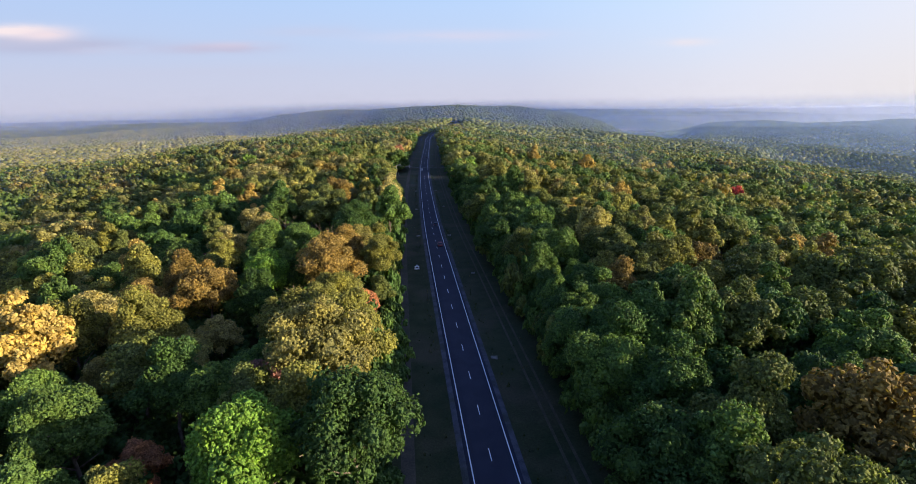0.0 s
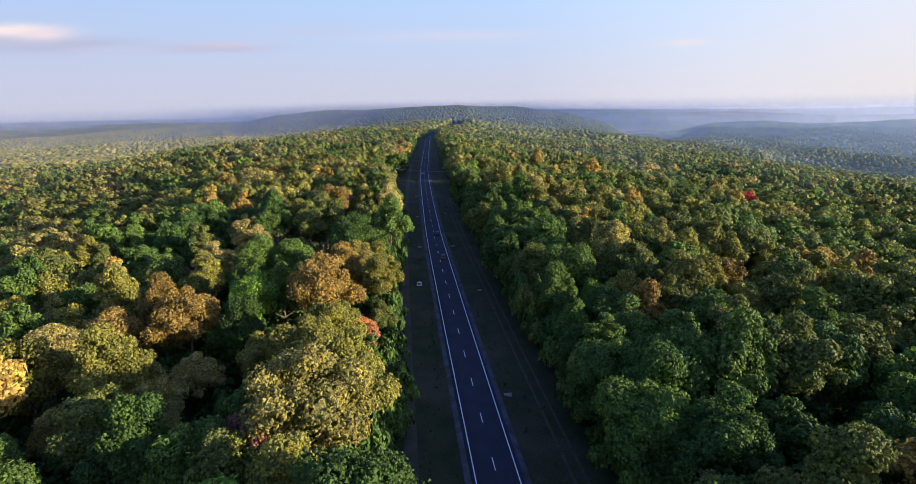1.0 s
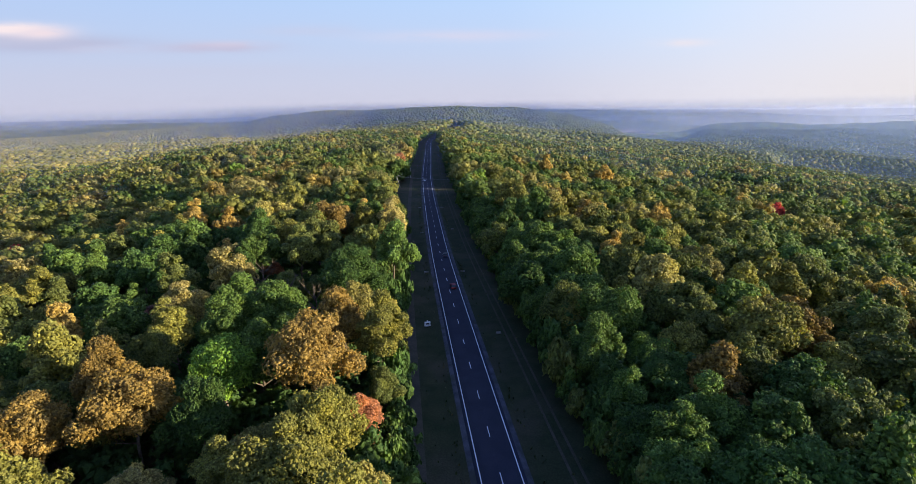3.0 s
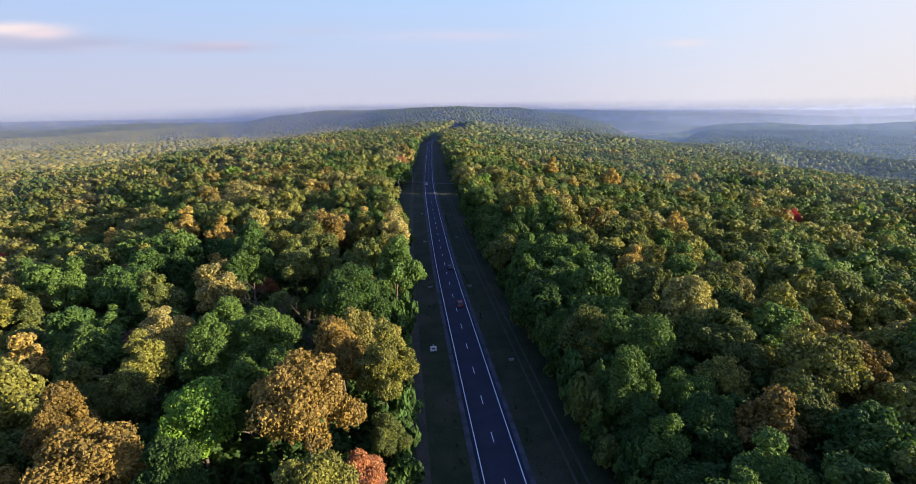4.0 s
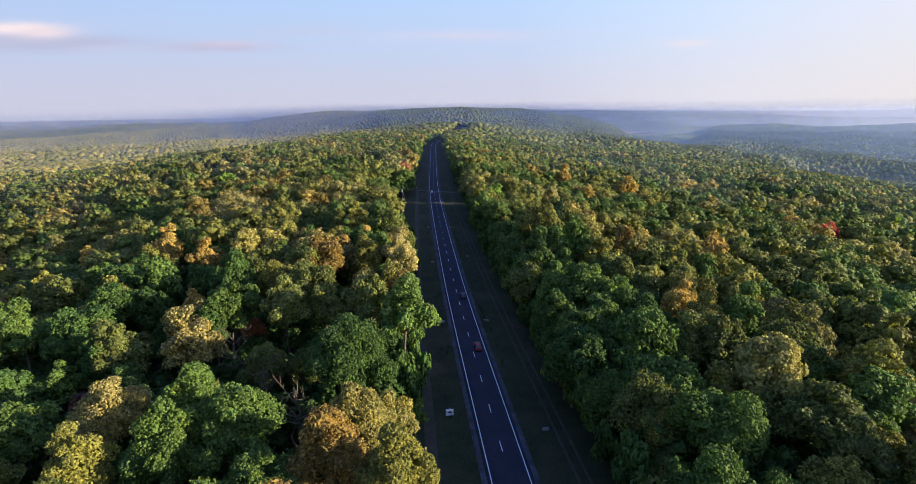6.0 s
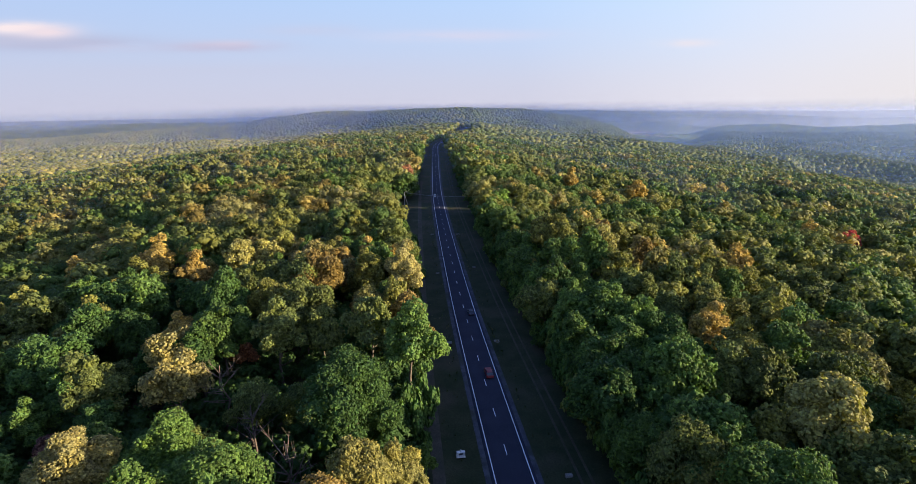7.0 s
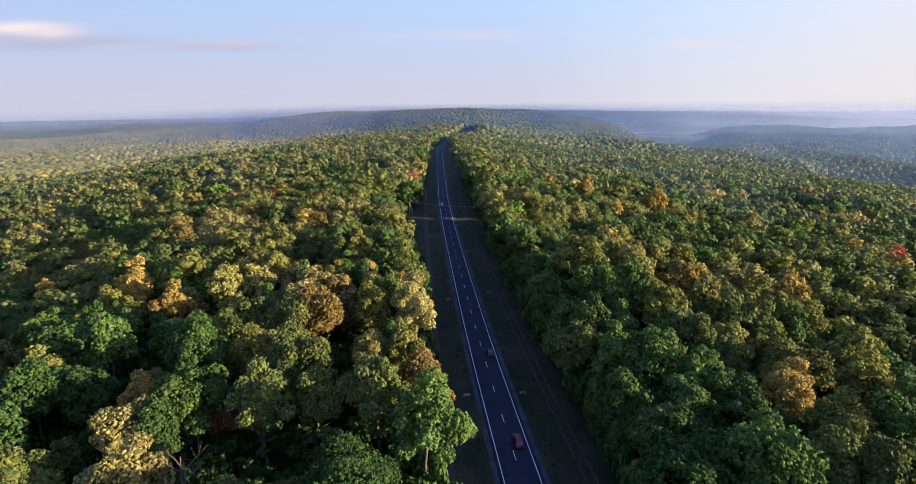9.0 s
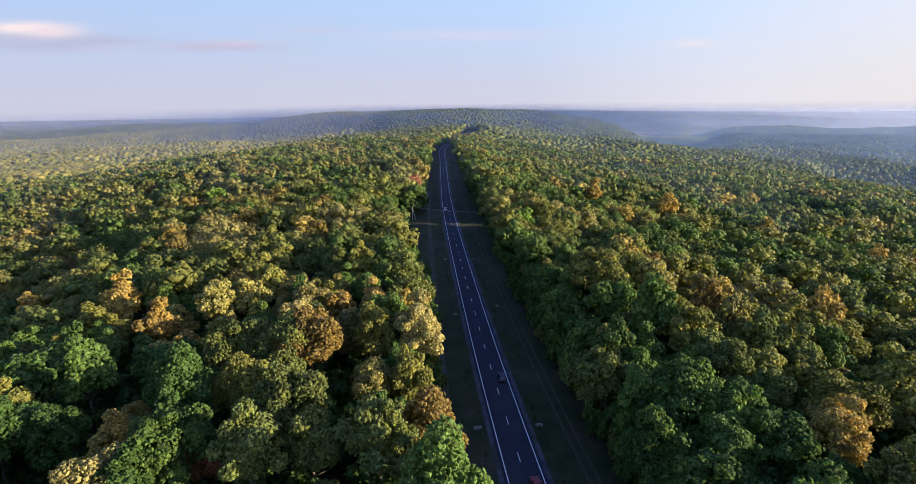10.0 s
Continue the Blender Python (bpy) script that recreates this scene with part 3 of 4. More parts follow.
LEFT_MIDDLE = [
    ("hornbeam_tree", -90.8, 145.4, 1.0, "deep green"), ("oak_tree", -31.0, 149.3, 1.12, "deep green"),
    ("maple_tree", -84.1, 153.5, 0.5, "rusty brown"), ("oak_tree", -33.0, 157.2, 1.0, "deep green"),
    ("maple_tree", -65.7, 161.9, 0.9, "pale straw"), ("ash_tree", -23.2, 169.5, 1.1, "green"),
    ("oak_tree", -94.9, 169.8, 1.0, "deep green"), ("maple_tree", -72.1, 172.1, 0.95, "pale straw"),
    ("hornbeam_tree", -67.4, 172.8, 0.9, "deep green"), ("ash_tree", -51.9, 176.9, 1.0, "olive green"),
    ("ash_tree", -32.8, 178.7, 1.05, "olive green"), ("oak_tree", -64.8, 178.8, 1.0, "green"),
    ("oak_tree", -127.0, 182.8, 1.0, "green"), ("linden_tree", -76.6, 183.3, 0.8, "golden yellow"),
    ("ash_tree", -25.7, 183.6, 0.95, "rusty gold"), ("maple_tree", -63.8, 183.8, 0.55, "orange"),
    ("oak_tree", -97.7, 184.1, 1.0, "deep green"), ("hornbeam_tree", -88.7, 185.1, 0.9, "deep green"),
    ("oak_tree", -49.6, 187.7, 1.1, "olive green"), ("maple_tree", -79.7, 188.9, 0.7, "pale straw"),
]
LEFT_FAR = [
    ("maple_tree", -82.9, 196.3, 0.62, "golden yellow"), ("hornbeam_tree", -75.9, 199.7, 1.0, "deep green"),
    ("oak_tree", -107.1, 201.4, 1.0, "deep green"), ("hornbeam_tree", -97.7, 204.9, 1.0, "green"),
    ("oak_tree", -57.2, 209.9, 1.1, "olive green"), ("maple_tree", -119.9, 210.1, 0.6, "orange"),
    ("oak_tree", -69.0, 210.3, 1.0, "olive green"), ("oak_tree", -52.7, 210.6, 1.15, "rusty gold"),
    ("oak_tree", -64.4, 213.2, 1.0, "olive green"), ("linden_tree", -29.9, 216.0, 1.0, "pale straw"),
    ("linden_tree", -30.9, 221.5, 1.05, "pale straw"), ("oak_tree", -39.3, 227.2, 1.0, "green"),
    ("maple_tree", -123.1, 251.3, 0.75, "golden yellow"), ("linden_tree", -124.5, 256.1, 0.85, "golden yellow"),
    ("linden_tree", -166.7, 269.7, 0.7, "golden yellow"), ("maple_tree", -225.3, 272.0, 0.75, "scarlet"),
    ("maple_tree", -55.0, 456.0, 0.85, "orange"), ("maple_tree", -192.9, 431.6, 0.6, "scarlet"),
]
RIGHT_SIDE = [
    ("oak_tree", 51.2, 52.0, 1.15, "rusty gold"), ("ash_tree", 50.7, 80.5, 1.05, "olive green"),
    ("oak_tree", 72.0, 94.1, 1.0, "olive green"), ("maple_tree", 67.9, 147.0, 0.95, "pale straw"),
    ("oak_tree", 25.6, 73.0, 1.15, "green"), ("oak_tree", 26.2, 51.7, 1.15, "deep green"),
    ("ash_tree", 31.9, 49.0, 1.1, "green"), ("hornbeam_tree", 30.7, 113.7, 1.0, "deep green"),
    ("hornbeam_tree", 22.5, 84.7, 1.1, "deep green"), ("linden_tree", 43.7, 187.3, 0.9, "golden yellow"),
    ("oak_tree", 54.3, 125.2, 1.1, "yellow-green"), ("oak_tree", 64.5, 128.2, 1.0, "rusty gold"), ("ash_tree", 38.8, 111.5, 0.9, "rusty gold"), ("oak_tree", 28.2, 136.2, 1.15, "green"),
    ("linden_tree", 45.5, 191.9, 0.85, "golden yellow"), ("oak_tree", 17.5, 253.9, 1.0, "yellow-green"),
    ("ash_tree", 42.9, 174.0, 0.95, "yellow-green"), ("oak_tree", 22.6, 197.9, 1.15, "green"),
    ("oak_tree", 13.6, 163.8, 1.15, "deep green"), ("oak_tree", 25.5, 149.2, 1.1, "green"),
    ("linden_tree", 21.1, 249.5, 0.95, "yellow-green"), ("oak_tree", 8.7, 207.9, 1.1, "olive green"),
    ("oak_tree", 50.4, 197.0, 1.0, "yellow-green"), ("maple_tree", 183.5, 329.5, 0.78, "scarlet"),
    ("maple_tree", 109.0, 430.0, 1.15, "golden yellow"), ("linden_tree", 66.0, 447.0, 1.05, "golden yellow"),
    ("linden_tree", 161.5, 328.1, 0.8, "golden yellow"), ("maple_tree", 102.2, 359.3, 0.7, "rusty gold"),
]
SPECIAL = LEFT_NEAR + LEFT_MIDDLE + LEFT_FAR + RIGHT_SIDE
BARE = [(-37.3, 138.0, 20, 1.1), (-47.0, 150.0, 140, 0.95), (-58.0, 163.0, 250, 0.95)]
# open spots before the scarlet and the golden maple
OPEN = [(180.0, 320.5), (174.0, 311.0), (104.0, 419.0)]
special_xy = np.array([(s[1], s[2]) for s in SPECIAL] + [b[:2] for b in BARE] + OPEN)


def clear_of_special(p, gap):
    near_by = np.linalg.norm(p[:, None] - special_xy[None], axis=2).min(1)
    return p[near_by > gap]



def edge_drop(side, y):
    """Sinks trees on the sunny side towards the road, to keep that edge shaded."""
    reach = 48 if y < 200 else 40
    return -0.32 * (reach - side) if 0 < side < reach else 0.0


def level(p):
    """How finely a tree is built, by its distance from the flown line."""
    return int(np.searchsorted((NEAR, 112.0), from_path(np.array([p]))[0]))


for i, (kind, x, y, size, tone) in enumerate(SPECIAL):
    tree(kind, i % 3, level((x, y)), x, y, x * 7 % 360, size * (1.08 if y < 240 else 1.25), WORDS.index(tone), f"{kind.replace('_', ' ')} with {tone} autumn leaves among other trees", lift=2.5 if y > 240 else 0.8 + edge_drop(float(beside(x, y)), y))

spots = scatter(-300, 310, 18, 300, 8.7, rng)
spots = spots[wooded(spots) & ahead(spots, 14)]
gone = np.linalg.norm(spots[:, None] - special_xy[None], axis=2).min(1) < 7.2
spots = spots[~gone]
# clearings between the trees of the shady slope
spots = spots[(beside(spots[:, 0], spots[:, 1]) > -32) | (rng.random(len(spots)) > 0.05)]
# a closer row along the edge of the wood, on the sunny side of the road, added to keep sun patches off it
row = np.arange(22, 300, 5.6)
row = np.stack([road_x(row) + rng.uniform(21.5, 25, len(row)), row + rng.uniform(-1.2, 1.2, len(row))], -1)
spots = np.concatenate([spots, row[np.linalg.norm(row[:, None] - special_xy[None], axis=2).min(1) > 4.0]])
dist = from_path(spots)
spots, dist = spots[dist < SINGLE], dist[dist < SINGLE]
tones = pick_tones(spots[:, 0], spots[:, 1], rng)
counts = {k: 0 for k in NAMES}
for (x, y), dd, tone in zip(spots, dist, tones):
    kind = NAMES[int(rng.integers(5))]
    counts[kind] += 1
    side = float(beside(x, y))
    size = float(rng.uniform(0.76, 1.24) if side > -28 else rng.uniform(0.64, 1.1))
    # darker leaf tones along this edge put its shade into the colour
    if 0 < side < 40 and rng.random() < 0.7:
        tone = int(rng.integers(2))
    # darker green tones in the hollow stand in for the broad shade there
    if -150 < x < -62 and 176 < y < 250 and tone > 1 and rng.random() < 0.3:
        tone = int(rng.integers(2))
    if dd < 115 and tone > 5:
        tone = int(rng.integers(1, 6))
    edge = side < 0 and side > -23.5 or side > 0 and side < 26
    tree(kind, int(rng.integers(3)), level((x, y)), float(x), float(y), float(rng.uniform(0, 360)), size, int(tone),
         lift=edge_drop(side, y) - (3.4 if side < 0 and edge else 0.0), tall=float(rng.uniform(0.9, 1.14)))
print("single trees", len(spots), counts, int((dist < NEAR).sum()))


def woodland(name, p, protos, heights, label, seed, size=(0.72, 1.25), mingled=0.0, dark=False):
    """Many trees far off, too many to count, joined into one mesh. protos: (vertices, quads or None, triangles). dark:
    all deep green, which puts shade into the colour.
    """
    g = np.random.default_rng(seed)
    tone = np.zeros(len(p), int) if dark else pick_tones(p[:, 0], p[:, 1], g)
    which = g.integers(len(protos), size=len(p))
    s = g.uniform(*size, len(p))
    an = g.uniform(0, 6.28, len(p))
    z = ground_z(p[:, 0], p[:, 1])
    vs, qs, ts, cs, at = [], [], [], [], 0
    for k, (v, q, f) in enumerate(protos):
        m = np.flatnonzero(which == k)
        c, sn = np.cos(an[m])[:, None], np.sin(an[m])[:, None]
        x = (v[None, :, 0] * c - v[None, :, 1] * sn) * s[m, None] + p[m, 0, None]
        y = (v[None, :, 0] * sn + v[None, :, 1] * c) * s[m, None] + p[m, 1, None]
        zz = (v[None, :, 2] + heights) * s[m, None] + z[m, None]
        vs.append(np.stack([x, y, zz], -1).reshape(-1, 3))
        base = at + len(v) * np.arange(len(m))[:, None, None]
        if q is not None:
            qs.append((q[None] + base).reshape(-1, 4))
        ts.append((f[None] + base).reshape(-1, 3))
        shade = (PALETTE[tone[m]] * (1 - mingled) + PALETTE[1:4].mean(0) * mingled) * g.uniform(0.85, 1.15, (len(m), 1))
        cs.append(np.repeat(shade, len(v), axis=0))
        at += len(v) * len(m)
    faces = ([np.concatenate(qs)] if qs else []) + [np.concatenate(ts)]
    ob = new(name, mesh_from(name, np.concatenate(vs), faces, WOODS, np.concatenate(cs), smooth=True))
    return tagged(ob, label, "woodland", kind="stuff")


# the wood behind the single trees
def wood_crowns(n, size):
    return [crown_arrays(6.2, 5.4, 12, n, size, 200 + i, 0.1, 3) for i in range(8)]
p = scatter(-690, 700, -60, 700, 9.3, rng)
p = p[wooded(p)]
single = ahead(p, 14) & (from_path(p) < SINGLE)
inview = ahead(p, 30) & (np.hypot(p[:, 0], p[:, 1]) < 660)
around = (np.abs(p[:, 0]) < 150) & (p[:, 1] < 120)
p = p[~single & (inview | around)]
p = clear_of_special(p, 7.6)
close = from_path(p) < 330
woodland("woodland", p[close], wood_crowns(300, 0.66), 13.6, "mixed green and yellow autumn woodland on the ridge", 11, mingled=0.2)
woodland("woodland", p[~close], wood_crowns(85, 1.3), 13.6, "mixed autumn woodland further along the ridge", 13, mingled=0.25)
print("mid trees", len(p))


p = scatter(-1000, 1000, 380, 1010, 9.0, rng)
r = np.hypot(p[:, 0], p[:, 1])
p = p[wooded(p) & ahead(p, 20) & (r >= 660) & (r < 1000)]
r = np.hypot(p[:, 0], p[:, 1])
woodland("far_woodland", p, [crown_arrays(6.3, 4.8, 6, 26, 2.1, 300 + i, 0.1, 3) for i in range(10)], 13.2, "distant autumn woodland on rolling slopes", 12, (0.76, 1.2), 0.3)

# further on, each crown is a low uneven dome
def dome_wood():
    g = np.random.default_rng(6)
    p = scatter(-1750, 1750, 560, 2360, 10.4, g)
    r = np.hypot(p[:, 0], p[:, 1])
    p = p[(r >= 990) & (r < 2350) & wooded(p) & ahead(p, 30)]
    r = np.hypot(p[:, 0], p[:, 1])
    forms = [ICO_V * g.uniform(0.75, 1.2, (12, 1)) for _ in range(16)]
    which = g.integers(16, size=len(p))
    size = g.uniform(5.2, 8.2, len(p))
    high = g.uniform(0.75, 1.1, len(p))
    base = ground_z(p[:, 0], p[:, 1]) + 17 - size * high * 0.75 + g.normal(0, 1.0, len(p))
    v = np.array(forms)[which] * size[:, None, None] * np.stack([np.ones_like(high), np.ones_like(high), high], -1)[:, None]
    v = (v + np.concatenate([p, base[:, None]], 1)[:, None]).reshape(-1, 3)
    f = (ICO_F[None] + 12 * np.arange(len(p))[:, None, None]).reshape(-1, 3)
    tone = np.minimum(pick_tones(p[:, 0], p[:, 1], g), 8)
    # tones evened for haze; left plain lightened, rest dimmed, all in the colour
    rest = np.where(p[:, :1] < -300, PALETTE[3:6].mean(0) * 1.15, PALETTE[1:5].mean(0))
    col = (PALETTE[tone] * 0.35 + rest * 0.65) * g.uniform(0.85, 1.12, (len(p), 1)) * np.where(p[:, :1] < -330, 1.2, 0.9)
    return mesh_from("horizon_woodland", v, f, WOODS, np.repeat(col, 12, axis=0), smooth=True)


tagged(new("horizon_woodland", dome_wood()), "hazy green and yellow woodland on far slopes", "woodland", kind="stuff")


# towards the horizon: one uneven roof of crowns
def far_roof():
    g = np.random.default_rng(5)
    an = np.radians(np.arange(-50, 50.01, 0.14))
    rr = [985.0]
    while rr[-1] < 4820:
        rr.append(rr[-1] + 5.0 + (rr[-1] - 985) * 0.004)
    rr = np.array(rr)
    A, Rr = np.meshgrid(an, rr)
    A = A + g.uniform(-0.35, 0.35, A.shape) * (an[1] - an[0])
    Rr = Rr + g.uniform(-0.35, 0.35, A.shape) * np.gradient(rr)[:, None]
    x, y = np.sin(A) * Rr, np.cos(A) * Rr
    # domes: each crown owns a jittered cell; the highest one shows
    cell = 9.6
    tops = np.full(x.shape, -9.0)
    own_x, own_y, luck = np.zeros_like(x), np.zeros_like(x), np.zeros_like(x)
    for dx in (-1, 0, 1):
        for dy in (-1, 0, 1):
            ix, iy = np.floor(x / cell) + dx, np.floor(y / cell) + dy
            h = [np.modf(np.abs(np.sin(ix * a + iy * b) * 43758.5))[0] for a, b in ((12.9898, 78.233), (39.346, 11.135), (73.156, 52.235))]
            cx, cy = (ix + 0.15 + 0.7 * h[0]) * cell, (iy + 0.15 + 0.7 * h[1]) * cell
            z = 4.5 * (h[2] - 0.5) - 0.12 * ((x - cx) ** 2 + (y - cy) ** 2)
            up = z > tops
            tops = np.where(up, z, tops)
            own_x, own_y, luck = np.where(up, cx, own_x), np.where(up, cy, own_y), np.where(up, h[2], luck)
    z = ground_z(x, y) + 17 - 7 * (1 - smoothstep(2150, 2400, Rr)) + np.maximum(tops, -6.5) + g.uniform(-0.45, 0.45, x.shape)
    patch = 0.5 + 0.18 * (np.sin(own_x * 0.045 + own_y * 0.021) + np.sin(own_x * 0.017 - own_y * 0.05 + 1))
    # tones lightened on the left plain, to make up for its dim light
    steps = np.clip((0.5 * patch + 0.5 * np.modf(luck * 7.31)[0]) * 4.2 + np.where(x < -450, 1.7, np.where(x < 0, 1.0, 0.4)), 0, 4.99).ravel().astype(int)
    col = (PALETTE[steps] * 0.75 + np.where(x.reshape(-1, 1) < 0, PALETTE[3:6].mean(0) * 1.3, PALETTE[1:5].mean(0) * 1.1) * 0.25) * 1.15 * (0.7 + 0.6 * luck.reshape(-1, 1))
    n, k = len(an), len(rr)
    i = (np.arange(k - 1)[:, None] * n + np.arange(n - 1)[None])
    cx, cy = x[:-1, :-1], y[:-1, :-1]
    d = beside(cx, cy)
    cut = (d > -15) & (d < 17) & (cy < 1400)
    i = i[~(field_mask(cx, cy) | cut)]
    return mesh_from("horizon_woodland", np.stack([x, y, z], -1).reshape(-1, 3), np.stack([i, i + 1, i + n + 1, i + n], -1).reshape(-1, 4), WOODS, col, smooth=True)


def field_mask(x, y):
    """Open farmland on the valley floor."""
    far = np.hypot(x, y)
    a = np.degrees(np.arctan2(x, y))
    wob = 1.2 * np.sin(far * 0.006) + 0.8 * np.sin(far * 0.017 + 1)
    return ((a > 15.5 + wob) & (a < 21.5 + wob) & (far > 2600) & (far < 4000)) | ((a > 20) & (far > 3560 + 40 * wob) & (far < 3760 + 60 * wob))


tagged(new("horizon_woodland", far_roof()), "blue hazy woodland towards the horizon", "woodland", kind="stuff")


def field_sheet():
    an = np.radians(np.arange(12, 50, 0.5))
    rr = np.arange(2500, 4150, 40.0)
    A, Rr = np.meshgrid(an, rr)
    x, y = np.sin(A) * Rr, np.cos(A) * Rr
    n, k = len(an), len(rr)
    i = (np.arange(k - 1)[:, None] * n + np.arange(n - 1)[None]).ravel()
    return mesh_from("field", np.stack([x, y, ground_z(x, y) + 3], -1).reshape(-1, 3), np.stack([i, i + 1, i + n + 1, i + n], -1), FIELD, smooth=True)


tagged(new("field", field_sheet()), "pinkish bare farmland on the valley floor", "field", kind="structure")

# haze over the valleys, imitated by upright translucent sheets
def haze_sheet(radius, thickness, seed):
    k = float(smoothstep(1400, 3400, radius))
    # haze is put into the sheets' colour: darker blue near, paler far
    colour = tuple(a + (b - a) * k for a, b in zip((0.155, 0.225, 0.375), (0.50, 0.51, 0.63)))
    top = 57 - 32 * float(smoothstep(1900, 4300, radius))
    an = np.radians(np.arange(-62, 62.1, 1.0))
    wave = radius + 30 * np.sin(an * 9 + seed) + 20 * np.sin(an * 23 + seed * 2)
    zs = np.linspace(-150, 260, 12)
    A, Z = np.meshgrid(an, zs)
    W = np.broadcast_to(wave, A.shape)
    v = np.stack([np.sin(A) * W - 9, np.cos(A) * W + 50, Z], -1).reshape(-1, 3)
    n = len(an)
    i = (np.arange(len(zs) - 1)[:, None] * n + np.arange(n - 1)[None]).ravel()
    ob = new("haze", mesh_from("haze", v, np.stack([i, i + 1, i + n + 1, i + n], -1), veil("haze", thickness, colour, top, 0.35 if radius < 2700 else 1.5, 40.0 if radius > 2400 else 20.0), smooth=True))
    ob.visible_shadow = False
    tagged(ob, "upright translucent sheet added to imitate bluish evening haze", "haze", kind="structure")


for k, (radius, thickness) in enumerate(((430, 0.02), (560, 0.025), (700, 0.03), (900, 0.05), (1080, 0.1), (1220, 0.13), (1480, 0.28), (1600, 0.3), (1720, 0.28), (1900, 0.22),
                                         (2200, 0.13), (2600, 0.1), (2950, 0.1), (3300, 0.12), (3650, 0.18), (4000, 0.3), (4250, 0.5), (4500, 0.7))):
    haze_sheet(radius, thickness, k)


# ---- bushes at the foot of the trees ----
bush_me = []
for v in range(5):
    bush_me.append(crown_mesh("bush", crown_arrays(1.9, 2.1, 7, 300, 0.27, 400 + v, 0.0, 4), 1.5, LEAVES))
g_bush = np.random.default_rng(21)
for side, d0 in ((-1, 15.6), (1, 17.6)):
    for y in np.arange(32, 345, 2.15):
        d = side * (d0 + g_bush.uniform(-0.7, 3.6))
        yy = float(y + g_bush.uniform(-0.8, 0.8))
        d -= float(wide_verge(yy)) if side < 0 else 0.0
        x = float(road_x(yy)) + d
        s_ = float(g_bush.uniform(0.8, 1.5) * 1.25)
        # mostly deep green, so the shade of the edge sits in the colour
        tone = int(g_bush.choice([0, 0, 0, 0, 1, 1, 2]))
        b = new("bush", bush_me[int(g_bush.integers(5))])
        b.matrix_basis = pose(x, yy, float(road_z(yy)) - 0.45, 0, 0, float(g_bush.uniform(0, 360))) @ Matrix.Diagonal((s_, s_, s_ * float(g_bush.uniform(1.1, 2.3)), 1))
        b.color = (*TONES[WORDS[tone]], 1)
        tagged(b, f"{WORDS[tone]} leafy bush at the foot of the forest edge", "bush", "forest edge bushes")

far_edge = []
for side, d0 in ((-1, 16.5), (1, 19.0)):
    yy = np.arange(345, 1060, 2.6)
    yy = yy[np.abs(yy - GAP_Y - (7 if side < 0 else -4)) > (17 if side < 0 else 9)]
    slim = smoothstep(850, 950, yy) * (1 - smoothstep(985, 1060, yy)) * 7 - (wide_verge(yy) if side < 0 else 0)
    far_edge.append(np.stack([road_x(yy) + side * (d0 - slim + g_bush.uniform(0, 3, len(yy))), yy], -1))
# deeper rows, added to block low sun beneath the crowns
for k in range(8):
    yy = np.arange(20, 1000, 3.2)
    yy = yy[np.abs(yy - GAP_Y + 0.21 * (24 + 6 * k)) > 7.5]
    yy = yy + g_bush.uniform(-1, 1, len(yy))
    far_edge.append(np.stack([road_x(yy) + 24 + 6 * k + g_bush.uniform(-2, 2, len(yy)), yy], -1))
    if k < 2:
        yy = yy[yy > (34 if k == 0 else 150)]
        yy = yy[np.abs(yy - 405) > 18]
        far_edge.append(np.stack([road_x(yy) - 21 - wide_verge(yy) - 6 * k + g_bush.uniform(-2, 2, len(yy)), yy], -1))
far_edge = np.concatenate(far_edge)
thick = far_edge[:, 1] < 290
# thicket all in deep green, to stand in for shade at the edge
woodland("edge_thicket", far_edge[thick], [crown_arrays(3.2, 6.6, 6, 230, 0.34, 500 + i, 0.0, 3) for i in range(5)], 5.8, "thicket along the forest edge, added to block low sun, deep green for shade", 31, dark=True)
woodland("edge_thicket", far_edge[~thick], [crown_arrays(3.2, 6.6, 5, 22, 1.3, 510 + i, 0.0, 3) for i in range(5)], 5.8, "thicket along the distant forest edge, added to block low sun, deep green for shade", 32, dark=True)


p = scatter(-120, 120, 34, 270, 5.2, g_bush)
p = p[wooded(p, 1.5) & ahead(p, 10)]
# fills the gaps between trees; its deep green imitates their shade
woodland("undergrowth", p, [crown_arrays(3.4, 3.4, 6, 120, 0.5, 520 + i, 0.0, 3) for i in range(6)], 5.4, "undergrowth beneath the tall trees, deep green to imitate shade", 33, (0.7, 1.3), dark=True)


# ---- vehicles ----
GLASS = plain("tinted_glass", (0.02, 0.025, 0.03), 0.08, 0.0, 0.5)
RUBBER = plain("rubber", (0.02, 0.02, 0.02), 0.8)
ALLOY = plain("alloy", (0.45, 0.45, 0.46), 0.35, 1.0)
LAMP_RED = plain("red_lens", (0.35, 0.02, 0.02), 0.25)
LAMP_CLEAR = plain("clear_lens", (0.7, 0.7, 0.72), 0.15)


